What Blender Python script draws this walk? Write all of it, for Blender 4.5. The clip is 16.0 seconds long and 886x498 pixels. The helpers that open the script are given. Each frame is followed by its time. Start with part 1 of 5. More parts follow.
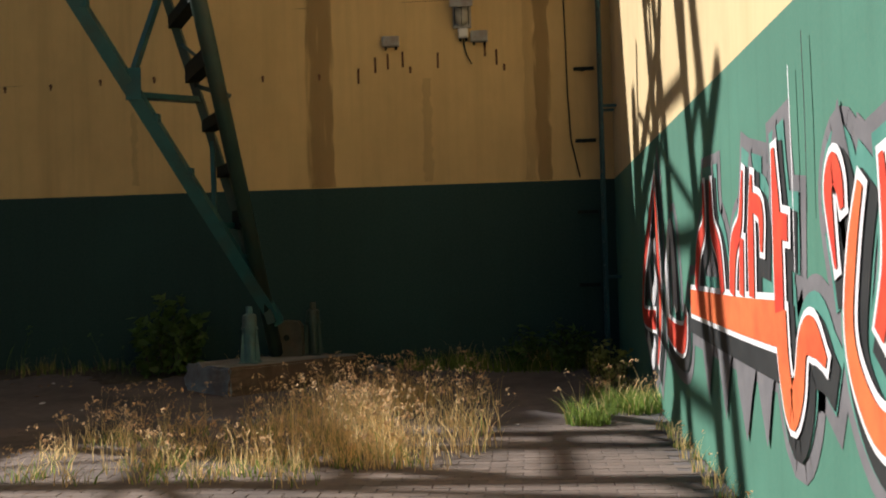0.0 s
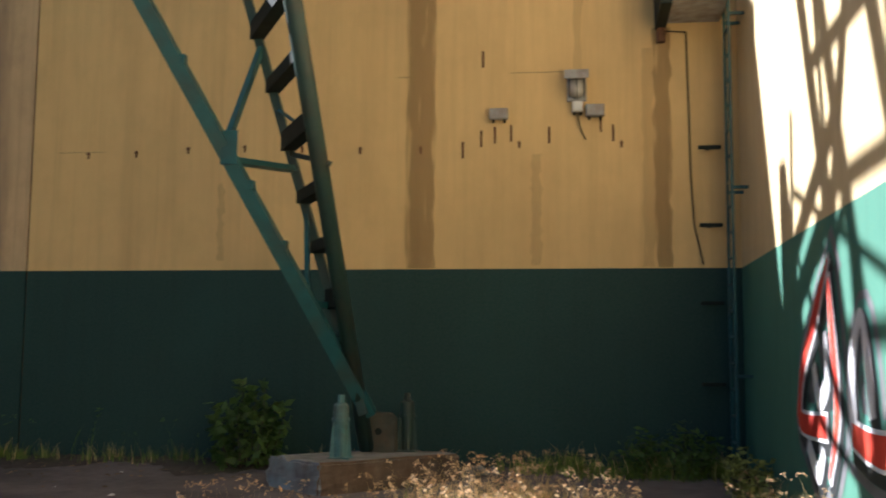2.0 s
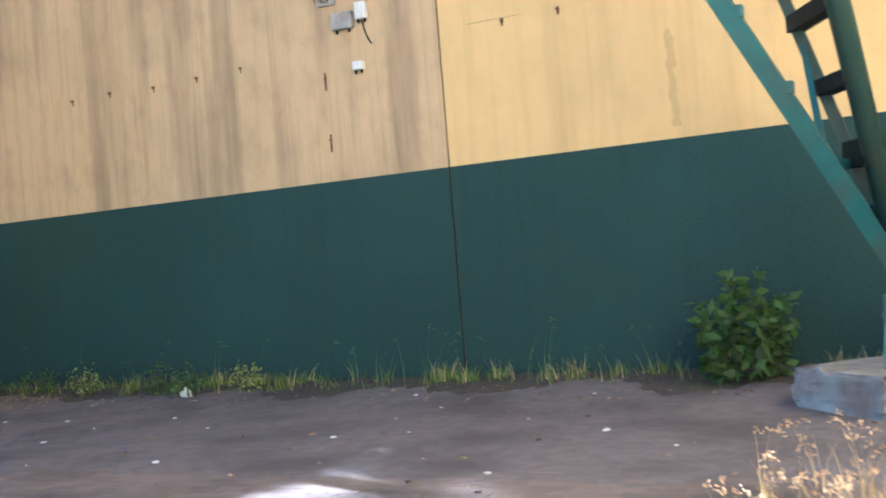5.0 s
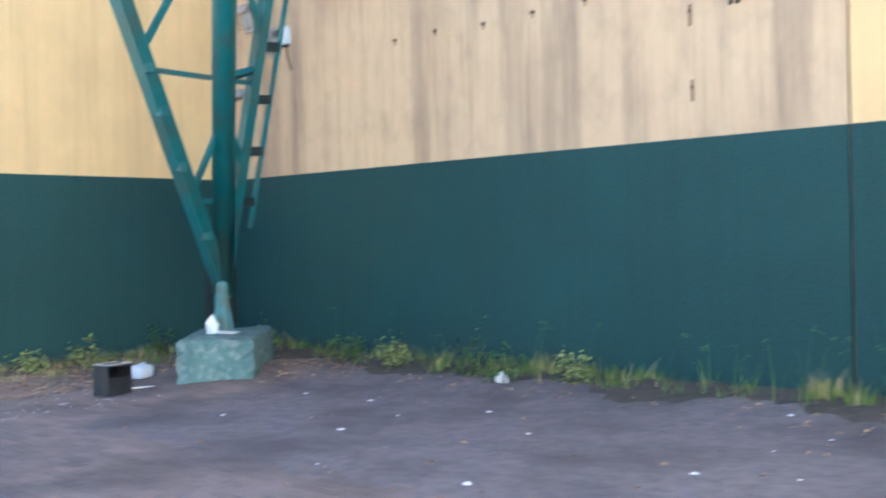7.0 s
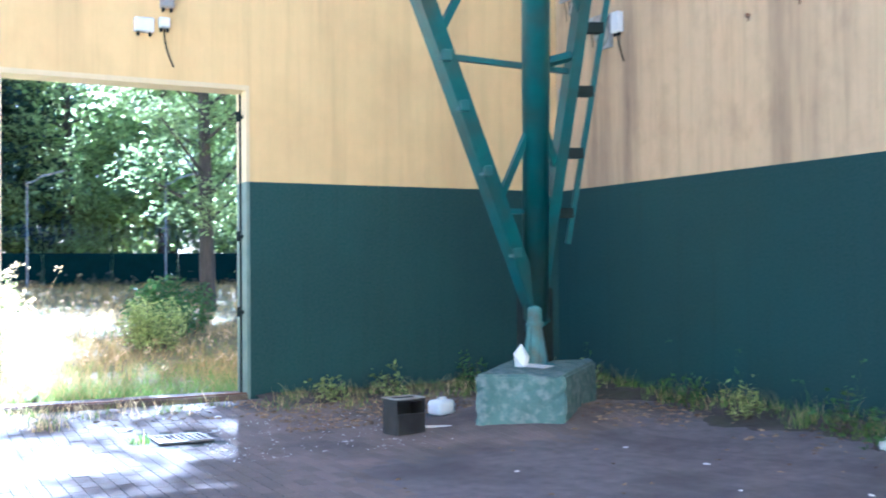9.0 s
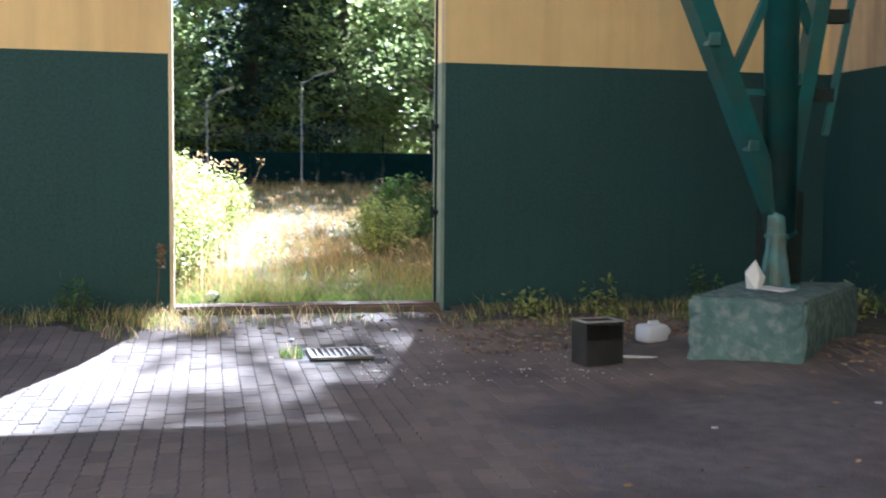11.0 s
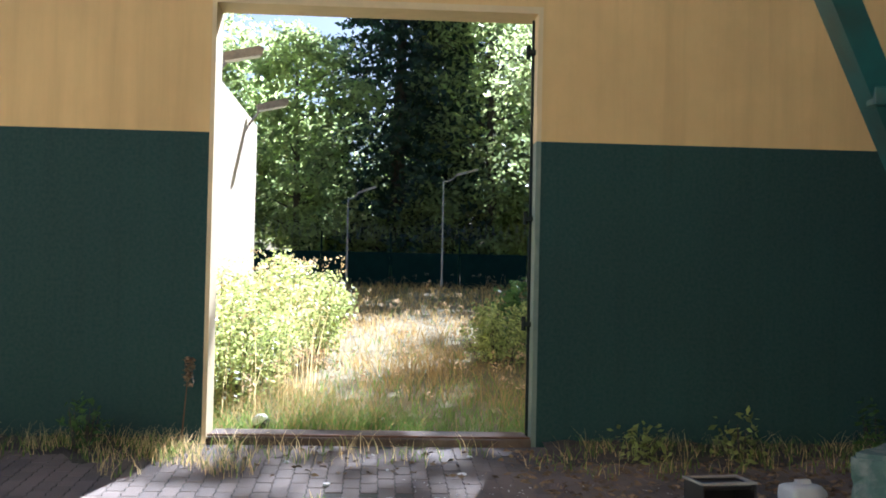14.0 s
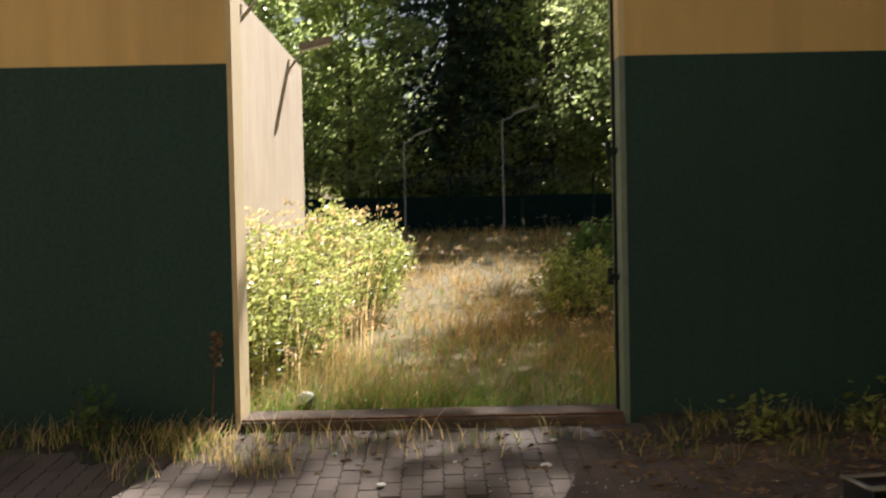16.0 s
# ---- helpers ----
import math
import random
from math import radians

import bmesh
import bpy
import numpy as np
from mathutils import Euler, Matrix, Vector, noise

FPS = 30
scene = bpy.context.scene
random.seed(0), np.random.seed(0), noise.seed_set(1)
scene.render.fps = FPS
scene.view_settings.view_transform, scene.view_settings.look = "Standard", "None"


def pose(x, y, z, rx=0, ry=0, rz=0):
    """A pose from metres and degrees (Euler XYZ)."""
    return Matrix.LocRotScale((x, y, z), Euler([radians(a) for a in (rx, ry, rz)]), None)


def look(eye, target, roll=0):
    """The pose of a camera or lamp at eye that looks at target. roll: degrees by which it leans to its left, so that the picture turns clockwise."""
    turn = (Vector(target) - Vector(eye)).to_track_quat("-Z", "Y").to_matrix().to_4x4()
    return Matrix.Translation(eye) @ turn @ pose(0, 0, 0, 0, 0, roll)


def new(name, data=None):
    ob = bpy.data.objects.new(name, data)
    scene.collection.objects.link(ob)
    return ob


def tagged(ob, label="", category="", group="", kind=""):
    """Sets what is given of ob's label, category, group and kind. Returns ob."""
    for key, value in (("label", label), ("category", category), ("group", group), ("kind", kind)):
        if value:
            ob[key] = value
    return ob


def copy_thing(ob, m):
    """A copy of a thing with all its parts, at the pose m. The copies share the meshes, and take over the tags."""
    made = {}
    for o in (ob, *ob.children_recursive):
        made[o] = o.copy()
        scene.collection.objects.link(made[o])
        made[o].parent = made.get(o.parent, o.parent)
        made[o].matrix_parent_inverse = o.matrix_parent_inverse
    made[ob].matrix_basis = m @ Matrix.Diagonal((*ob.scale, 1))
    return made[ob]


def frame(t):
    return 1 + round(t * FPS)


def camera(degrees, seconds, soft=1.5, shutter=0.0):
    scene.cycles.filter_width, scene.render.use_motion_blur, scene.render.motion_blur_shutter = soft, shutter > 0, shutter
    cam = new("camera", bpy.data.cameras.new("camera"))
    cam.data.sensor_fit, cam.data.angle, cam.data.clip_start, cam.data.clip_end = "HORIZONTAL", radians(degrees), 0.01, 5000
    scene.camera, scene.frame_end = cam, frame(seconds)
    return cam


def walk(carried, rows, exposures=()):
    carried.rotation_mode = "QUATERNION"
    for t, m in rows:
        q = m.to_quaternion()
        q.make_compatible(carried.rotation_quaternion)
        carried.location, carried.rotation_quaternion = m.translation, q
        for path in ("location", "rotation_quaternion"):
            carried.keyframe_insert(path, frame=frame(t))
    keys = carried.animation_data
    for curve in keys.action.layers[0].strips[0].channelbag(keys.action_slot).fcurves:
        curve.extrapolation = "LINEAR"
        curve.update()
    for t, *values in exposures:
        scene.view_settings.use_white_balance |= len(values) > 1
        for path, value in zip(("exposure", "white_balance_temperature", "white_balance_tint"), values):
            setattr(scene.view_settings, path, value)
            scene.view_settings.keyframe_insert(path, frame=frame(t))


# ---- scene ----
cam = camera(45.0, 16.0, soft=1.8, shutter=0.5)
PATH = [
    (0, (16.819, -14.14, 1.36), (16.664, -12.147, 1.397), -1.6),
    (0.5, (16.598, -13.966, 1.361), (16.51, -11.969, 1.413), -2.8),
    (1, (16.481, -13.668, 1.369), (16.432, -11.669, 1.39), -2.0),
    (1.5, (16.383, -13.307, 1.419), (16.213, -11.32, 1.576), -1.5),
    (2, (16.073, -13.025, 1.303), (15.821, -11.052, 1.519), 0.4),
    (2.5, (15.81, -12.73, 1.321), (15.487, -10.758, 1.417), 2.8),
    (3, (15.46, -12.306, 1.304), (14.985, -10.364, 1.261), -0.1),
    (3.5, (15.056, -11.934, 1.366), (14.534, -10.004, 1.337), -1.5),
    (4, (14.853, -11.509, 1.411), (14.121, -9.648, 1.429), -1.5),
    (4.2, (14.764, -11.373, 1.397), (13.965, -9.54, 1.376), -3.2),
    (6.5, (12.982, -9.575, 1.474), (11.823, -7.947, 1.557), -0.3),
    (7, (12.703, -9.206, 1.548), (11.339, -7.744, 1.532), -1.3),
    (7.5, (12.281, -8.737, 1.481), (10.78, -7.415, 1.489), -1.5),
    (8, (11.919, -8.269, 1.448), (10.256, -7.158, 1.433), -0.8),
    (8.5, (11.586, -7.95, 1.452), (9.874, -6.916, 1.489), -0.4),
    (9, (11.312, -7.659, 1.479), (9.546, -6.722, 1.521), -0.5),
    (9.5, (10.969, -7.099, 1.421), (9.132, -6.309, 1.436), -0.3),
    (10, (10.721, -6.743, 1.415), (8.85, -6.037, 1.385), -1.5),
    (10.2, (10.551, -6.688, 1.409), (8.66, -6.044, 1.318), -1.3),
    (12.3, (9.373, -5.534, 1.382), (7.383, -5.331, 1.384), 1.4),
    (12.5, (9.23, -5.519, 1.397), (7.24, -5.317, 1.41), 1.2),
    (13, (8.886, -5.425, 1.394), (6.89, -5.299, 1.406), 0.3),
    (13.5, (8.586, -5.305, 1.394), (6.586, -5.264, 1.394), 0.3),
    (14, (8.254, -5.313, 1.401), (6.259, -5.188, 1.455), 1.2),
    (14.5, (7.909, -5.291, 1.4), (5.913, -5.174, 1.432), 0.6),
    (15, (7.557, -5.22, 1.439), (5.558, -5.165, 1.444), 1.3),
    (15.5, (7.262, -5.279, 1.441), (5.264, -5.197, 1.452), -1.2),
    (16, (6.903, -5.277, 1.443), (4.904, -5.266, 1.39), -1.2),
]

# the clip's camera opens up as it turns to the shaded walls and closes down at the gate
EXPOSURES = [(0, 0.45, 6000, 15), (0.5, 0.95, 5900, 15), (1, 1.2, 5750, 15), (1.5, 1.35, 5650, 15), (2, 1.65, 5400, 15), (2.5, 2.15, 5250, 15), (3, 2.95, 5000, 15), (4, 3.25, 4850, 15), (6.5, 4.15, 4200, 15),
             (8, 4.15, 4050, 15), (9, 3.95, 4000, 15), (10, 3.65, 4100, 15), (10.2, 3.55, 4150, 15), (12.3, 1.95, 5700, 15), (12.6, 2.15, 5300, 15), (13, 2.5, 4900, 15), (13.5, 2.4, 4900, 15), (14.5, 2.2, 4900, 15),
             (15, 2.0, 5100, 15), (15.3, 1.6, 5800, 15), (16, 1.35, 6200, 15)]
walk(cam, [(t, look(eye, target, roll)) for t, eye, target, roll in PATH], EXPOSURES)

# ---- plan, in metres ----
LENGTH = 18.0          # long wall along y = 0, from x = 0 to here
PAINT = 2.48           # top of the green paint
TOP = 8.2              # top of the walls
GATE_L, GATE_R, GATE_TOP, SILL = -6.60, -4.05, 3.53, 0.15
C_END = -8.21          # free end of the gate wall
THICK = 0.32


def smooth(v):
    v = min(1.0, max(0.0, v))
    return v * v * (3 - 2 * v)


def ground_z(x, y):
    """The yard rises a little to the gate wall, the long wall and the block in the corner."""
    if x < -0.4:
        return 0.13 - 0.05 * smooth((-x - 1) / 10)
    heap = 0.2 * math.exp(-((x - 2.5) ** 2 + (y + 1.9) ** 2))
    return 0.11 * smooth((2.2 - x) / 2.1) + 0.10 * smooth((y + 1.6) / 1.5) + heap


# ---- light ----
SUN = Vector((-1.0, 0.31, 0.79)).normalized()
world = bpy.data.worlds.new("sky")
scene.world = world
world.use_nodes = True
wn = world.node_tree
sky = wn.nodes.new("ShaderNodeTexSky")
sky.sky_type = "NISHITA"
sky.sun_disc = False
sky.sun_elevation = math.asin(SUN.z)
sky.sun_rotation = math.atan2(SUN.x, SUN.y)
sky.air_density, sky.dust_density = 1.0, 1.5
wn.links.new(sky.outputs[0], wn.nodes["Background"].inputs[0])
wn.nodes["Background"].inputs[1].default_value = 0.022
sun_data = bpy.data.lights.new("sun", "SUN")
sun_data.energy, sun_data.angle, sun_data.color = 5.0, radians(0.6), (1.0, 0.92, 0.8)
sun = new("sun", sun_data)
sun.matrix_world = look(SUN * 60, (0, 0, 0))


# ---- materials ----
def material(name, colors, scale=4.0, rough=0.8, bump=0.2, metal=0.0, stretch=(1, 1, 1), fine=60.0, dirt=None, dirt_amount=0.4,
             dirt_scale=0.7, per_piece=0.0, leaf=0.0, spec=0.5):
    """Two-scale noise between colours, optional dirt patches, fine relief."""
    m = bpy.data.materials.new(name)
    m.use_nodes = True
    t = m.node_tree
    n, l = t.nodes, t.links
    b = n["Principled BSDF"]
    b.inputs["Roughness"].default_value, b.inputs["Metallic"].default_value = rough, metal
    b.inputs["Specular IOR Level"].default_value = spec
    tc = n.new("ShaderNodeTexCoord")
    mp = n.new("ShaderNodeMapping")
    mp.inputs["Scale"].default_value = stretch
    l.new(tc.outputs["Object"], mp.inputs[0])
    n1 = n.new("ShaderNodeTexNoise")
    n1.inputs["Scale"].default_value, n1.inputs["Detail"].default_value, n1.inputs["Roughness"].default_value = scale, 8, 0.65
    l.new(mp.outputs[0], n1.inputs["Vector"])
    ramp = n.new("ShaderNodeValToRGB")
    e = ramp.color_ramp.elements
    e[0].position, e[1].position = 0.3, 0.7
    e[0].color, e[1].color = (*colors[0], 1), (*colors[-1], 1)
    if len(colors) > 2:
        mid = e.new(0.5)
        mid.color = (*colors[1], 1)
    l.new(n1.outputs[0], ramp.inputs[0])
    out = ramp.outputs[0]
    if dirt:
        n2 = n.new("ShaderNodeTexNoise")
        n2.inputs["Scale"].default_value, n2.inputs["Detail"].default_value = dirt_scale, 7
        l.new(tc.outputs["Object"], n2.inputs["Vector"])
        r2 = n.new("ShaderNodeValToRGB")
        r2.color_ramp.elements[0].position, r2.color_ramp.elements[1].position = 0.45, 0.68
        r2.color_ramp.elements[0].color, r2.color_ramp.elements[1].color = (0, 0, 0, 1), (dirt_amount,) * 3 + (1,)
        l.new(n2.outputs[0], r2.inputs[0])
        mx = n.new("ShaderNodeMixRGB")
        mx.inputs[2].default_value = (*dirt, 1)
        l.new(r2.outputs[0], mx.inputs[0])
        l.new(out, mx.inputs[1])
        out = mx.outputs[0]
    if per_piece:
        info = n.new("ShaderNodeObjectInfo" if per_piece > 0 else "ShaderNodeNewGeometry")
        hs = n.new("ShaderNodeHueSaturation")
        mr = n.new("ShaderNodeMapRange")
        mr.inputs["To Min"].default_value, mr.inputs["To Max"].default_value = 1 - abs(per_piece), 1 + abs(per_piece)
        l.new(info.outputs["Random" if per_piece > 0 else "Random Per Island"], mr.inputs[0])
        l.new(mr.outputs[0], hs.inputs["Value"])
        l.new(out, hs.inputs["Color"])
        out = hs.outputs[0]
    l.new(out, b.inputs["Base Color"])
    if bump:
        n3 = n.new("ShaderNodeTexNoise")
        n3.inputs["Scale"].default_value, n3.inputs["Detail"].default_value = fine, 6
        l.new(tc.outputs["Object"], n3.inputs["Vector"])
        bp = n.new("ShaderNodeBump")
        bp.inputs["Strength"].default_value, bp.inputs["Distance"].default_value = bump, 0.02
        l.new(n3.outputs[0], bp.inputs["Height"])
        l.new(bp.outputs[0], b.inputs["Normal"])
    if leaf:
        tr = n.new("ShaderNodeBsdfTranslucent")
        warm = n.new("ShaderNodeHueSaturation")
        warm.inputs["Hue"].default_value, warm.inputs["Saturation"].default_value, warm.inputs["Value"].default_value = 0.5, 0.95, 2.0
        l.new(out, warm.inputs["Color"])
        l.new(warm.outputs[0], tr.inputs[0])
        ms = n.new("ShaderNodeMixShader")
        ms.inputs[0].default_value = leaf
        l.new(b.outputs[0], ms.inputs[1])
        l.new(tr.outputs[0], ms.inputs[2])
        l.new(ms.outputs[0], n["Material Output"].inputs[0])
    return m


def wall_material(name, upper, upper_dark, lower, stain_amount):
    """Cream and green painted concrete: run marks, rough skin, a straight paint edge."""
    m = bpy.data.materials.new(name)
    m.use_nodes = True
    t = m.node_tree
    n, l = t.nodes, t.links
    b = n["Principled BSDF"]
    tc = n.new("ShaderNodeTexCoord")

    def noise_of(scale, stretch, low, high, detail=8):
        mp = n.new("ShaderNodeMapping")
        mp.inputs["Scale"].default_value = stretch
        l.new(tc.outputs["Object"], mp.inputs[0])
        k = n.new("ShaderNodeTexNoise")
        k.inputs["Scale"].default_value, k.inputs["Detail"].default_value, k.inputs["Roughness"].default_value = scale, detail, 0.62
        l.new(mp.outputs[0], k.inputs["Vector"])
        r = n.new("ShaderNodeMapRange")
        r.inputs["From Min"].default_value, r.inputs["From Max"].default_value = low, high
        l.new(k.outputs[0], r.inputs[0])
        return r.outputs[0], k.outputs[0]

    def mix(fac, a, c, gain=1.0):
        if gain != 1.0:
            g = n.new("ShaderNodeMath")
            g.operation = "MULTIPLY"
            g.inputs[1].default_value = gain
            l.new(fac, g.inputs[0])
            fac = g.outputs[0]
        x = n.new("ShaderNodeMixRGB")
        l.new(fac, x.inputs[0])
        for slot, v in ((1, a), (2, c)):
            if isinstance(v, tuple):
                x.inputs[slot].default_value = (*v, 1)
            else:
                l.new(v, x.inputs[slot])
        return x.outputs[0]

    runs, _ = noise_of(1.0, (2.2, 2.2, 0.16), 0.48, 0.72)
    thin, _ = noise_of(1.0, (8, 8, 0.3), 0.5, 0.8)
    mottle, _ = noise_of(7.0, (1, 1, 0.6), 0.42, 0.75, 12)
    blot, _ = noise_of(2.6, (1, 1, 0.7), 0.5, 0.75, 15)
    patch, _ = noise_of(0.55, (1, 1, 1), 0.46, 0.68)
    grain, raw = noise_of(38, (1, 1, 1), 0.3, 0.75)
    col = mix(runs, upper, upper_dark, stain_amount)
    col = mix(thin, col, tuple(c * 0.45 for c in upper_dark), stain_amount * 0.42)
    col = mix(mottle, col, tuple(c * 0.8 for c in upper), 0.45 * stain_amount)
    col = mix(patch, col, tuple(c * 0.62 for c in upper), 0.35)
    col = mix(blot, col, upper_dark, 0.45 * stain_amount)
    low = mix(patch, lower, tuple(c * 1.25 for c in lower), 0.8)
    low = mix(thin, low, tuple(c * 0.75 for c in lower), 0.6)
    sep = n.new("ShaderNodeSeparateXYZ")
    l.new(tc.outputs["Object"], sep.inputs[0])
    edge = n.new("ShaderNodeMath")
    edge.operation = "GREATER_THAN"
    edge.inputs[1].default_value = PAINT
    l.new(sep.outputs[2], edge.inputs[0])
    col = mix(edge.outputs[0], low, col)
    col = mix(grain, col, (0.5, 0.45, 0.36), 0.05)
    l.new(col, b.inputs["Base Color"])
    b.inputs["Roughness"].default_value, b.inputs["Specular IOR Level"].default_value = 0.75, 0.3
    bp = n.new("ShaderNodeBump")
    bp.inputs["Strength"].default_value, bp.inputs["Distance"].default_value = 0.09, 0.01
    l.new(raw, bp.inputs["Height"])
    l.new(bp.outputs[0], b.inputs["Normal"])
    return m


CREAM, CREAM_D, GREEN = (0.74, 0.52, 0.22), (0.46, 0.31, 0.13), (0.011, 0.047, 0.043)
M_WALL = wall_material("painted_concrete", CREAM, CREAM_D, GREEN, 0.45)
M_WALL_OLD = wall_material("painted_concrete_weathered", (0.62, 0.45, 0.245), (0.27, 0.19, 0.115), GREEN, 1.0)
# same paint with sunlight put into the colour: green far brighter than GREEN
M_WALL_B = wall_material("painted_concrete_sunlit_tint", (0.72, 0.56, 0.30), (0.5, 0.36, 0.16), (0.07, 0.20, 0.14), 0.35)
M_CREAM = material("cream_reveal", [(0.62, 0.50, 0.28), (0.7, 0.56, 0.32)], 6, 0.7, 0.2)
M_STEEL = material("green_steel", [(0.014, 0.085, 0.09), (0.024, 0.12, 0.125)], 5, 0.42, 0.08, dirt=(0.05, 0.05, 0.03), dirt_amount=0.5, dirt_scale=3)
M_STEEL_O = material("olive_steel", [(0.018, 0.05, 0.042), (0.035, 0.07, 0.055)], 5, 0.5, 0.1, dirt=(0.06, 0.05, 0.03), dirt_amount=0.6, dirt_scale=3)
M_STEEL_D = material("dark_steel", [(0.009, 0.015, 0.013), (0.02, 0.028, 0.024)], 8, 0.75, 0.1, spec=0.2)
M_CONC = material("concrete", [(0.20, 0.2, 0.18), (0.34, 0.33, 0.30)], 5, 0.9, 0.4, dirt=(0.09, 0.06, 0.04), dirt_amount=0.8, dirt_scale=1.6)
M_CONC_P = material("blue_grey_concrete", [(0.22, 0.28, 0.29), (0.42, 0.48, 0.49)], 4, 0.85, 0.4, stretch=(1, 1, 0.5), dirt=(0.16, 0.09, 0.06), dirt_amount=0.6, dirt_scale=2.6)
M_CONC_R = material("brown_concrete", [(0.085, 0.055, 0.035), (0.20, 0.145, 0.10)], 4, 0.9, 0.4, stretch=(1, 1, 0.5), dirt=(0.05, 0.04, 0.03), dirt_amount=0.7, dirt_scale=3)
M_CONC_G = material("green_stained_concrete", [(0.055, 0.11, 0.10), (0.15, 0.24, 0.215)], 3.2, 0.85, 0.5, stretch=(1, 1, 0.6), dirt=(0.36, 0.37, 0.34), dirt_amount=0.5, dirt_scale=13)
M_SOIL = material("soil", [(0.05, 0.042, 0.034), (0.10, 0.082, 0.062)], 6, 0.95, 0.8, fine=30, dirt=(0.05, 0.065, 0.02), dirt_amount=0.7, dirt_scale=1.4)
M_BRICK = material("paver", [(0.165, 0.128, 0.102), (0.23, 0.182, 0.148)], 1.2, 0.9, 0.35, fine=80, dirt=(0.085, 0.071, 0.063), dirt_amount=0.9, dirt_scale=0.9, per_piece=0.14)
M_BRICKS = material("paver_joined", [(0.165, 0.128, 0.102), (0.23, 0.182, 0.148)], 1.2, 0.9, 0.35, fine=80, dirt=(0.085, 0.071, 0.063), dirt_amount=0.9, dirt_scale=0.9, per_piece=-0.14)
M_DUST = material("dusty_joint", [(0.125, 0.107, 0.101), (0.21, 0.183, 0.172)], 7, 0.95, 0.6, fine=60, dirt=(0.075, 0.064, 0.061), dirt_amount=0.75, dirt_scale=0.9)
M_FIELD = material("meadow_ground", [(0.10, 0.09, 0.03), (0.25, 0.19, 0.07)], 0.8, 0.95, 0.6, fine=20)
M_STRAW = material("dry_grass", [(0.50, 0.35, 0.13), (0.74, 0.57, 0.28)], 3, 0.8, 0, per_piece=-0.35, leaf=0.35)
M_HAY = material("meadow_straw", [(0.27, 0.175, 0.055), (0.44, 0.305, 0.11)], 0.9, 0.8, 0, per_piece=-0.35, leaf=0.35)
M_SEED = material("seed_head", [(0.50, 0.32, 0.16), (0.68, 0.48, 0.26)], 9, 0.85, 0, per_piece=-0.3, leaf=0.3)
M_GRASS = material("green_grass", [(0.10, 0.17, 0.025), (0.2, 0.27, 0.05)], 3, 0.7, 0, per_piece=-0.35, leaf=0.35)
M_LEAF = material("leaf", [(0.045, 0.10, 0.018), (0.10, 0.17, 0.035)], 2, 0.55, 0, per_piece=-0.4, leaf=0.35)
M_LEAF_L = material("pale_leaf", [(0.15, 0.19, 0.04), (0.40, 0.42, 0.125)], 2.5, 0.42, 0, per_piece=-0.55, leaf=0.45)
M_LEAF_T = material("crown_leaf", [(0.13, 0.18, 0.06), (0.38, 0.42, 0.17)], 0.35, 0.4, 0, per_piece=-0.5, leaf=0.65)
M_NEEDLE = material("needle", [(0.014, 0.035, 0.018), (0.03, 0.06, 0.03)], 0.6, 0.7, 0, per_piece=-0.4, leaf=0.15)
M_BARK = material("bark", [(0.05, 0.04, 0.03), (0.13, 0.105, 0.08)], 6, 0.95, 0.8, stretch=(3, 3, 0.5))
M_PALE = material("pale_concrete_wall", [(0.56, 0.455, 0.33), (0.68, 0.56, 0.41)], 2.5, 0.85, 0.3, stretch=(2, 2, 0.25), dirt=(0.48, 0.36, 0.24), dirt_amount=0.6)
M_WHITE = material("white_plastic", [(0.72, 0.72, 0.70), (0.8, 0.8, 0.78)], 8, 0.45, 0.05, leaf=0.12)
M_PAPER = material("paper", [(0.70, 0.68, 0.64), (0.8, 0.78, 0.74)], 12, 0.9, 0.1)
M_BLACK = material("black_plastic", [(0.012, 0.012, 0.013), (0.025, 0.025, 0.027)], 6, 0.45, 0.05, dirt=(0.06, 0.055, 0.05), dirt_amount=0.4, dirt_scale=5)
M_IRON = material("cast_iron", [(0.16, 0.14, 0.12), (0.28, 0.25, 0.21)], 12, 0.65, 0.3, metal=0.4)
M_GREY = material("grey_enamel", [(0.30, 0.30, 0.29), (0.45, 0.45, 0.43)], 9, 0.5, 0.1, dirt=(0.2, 0.13, 0.07), dirt_amount=0.6, dirt_scale=6)
M_GLASS = material("lamp_glass", [(0.35, 0.33, 0.28), (0.45, 0.42, 0.36)], 14, 0.15, 0.05)
M_RUST = material("rust", [(0.09, 0.04, 0.02), (0.2, 0.10, 0.045)], 10, 0.9, 0.5)


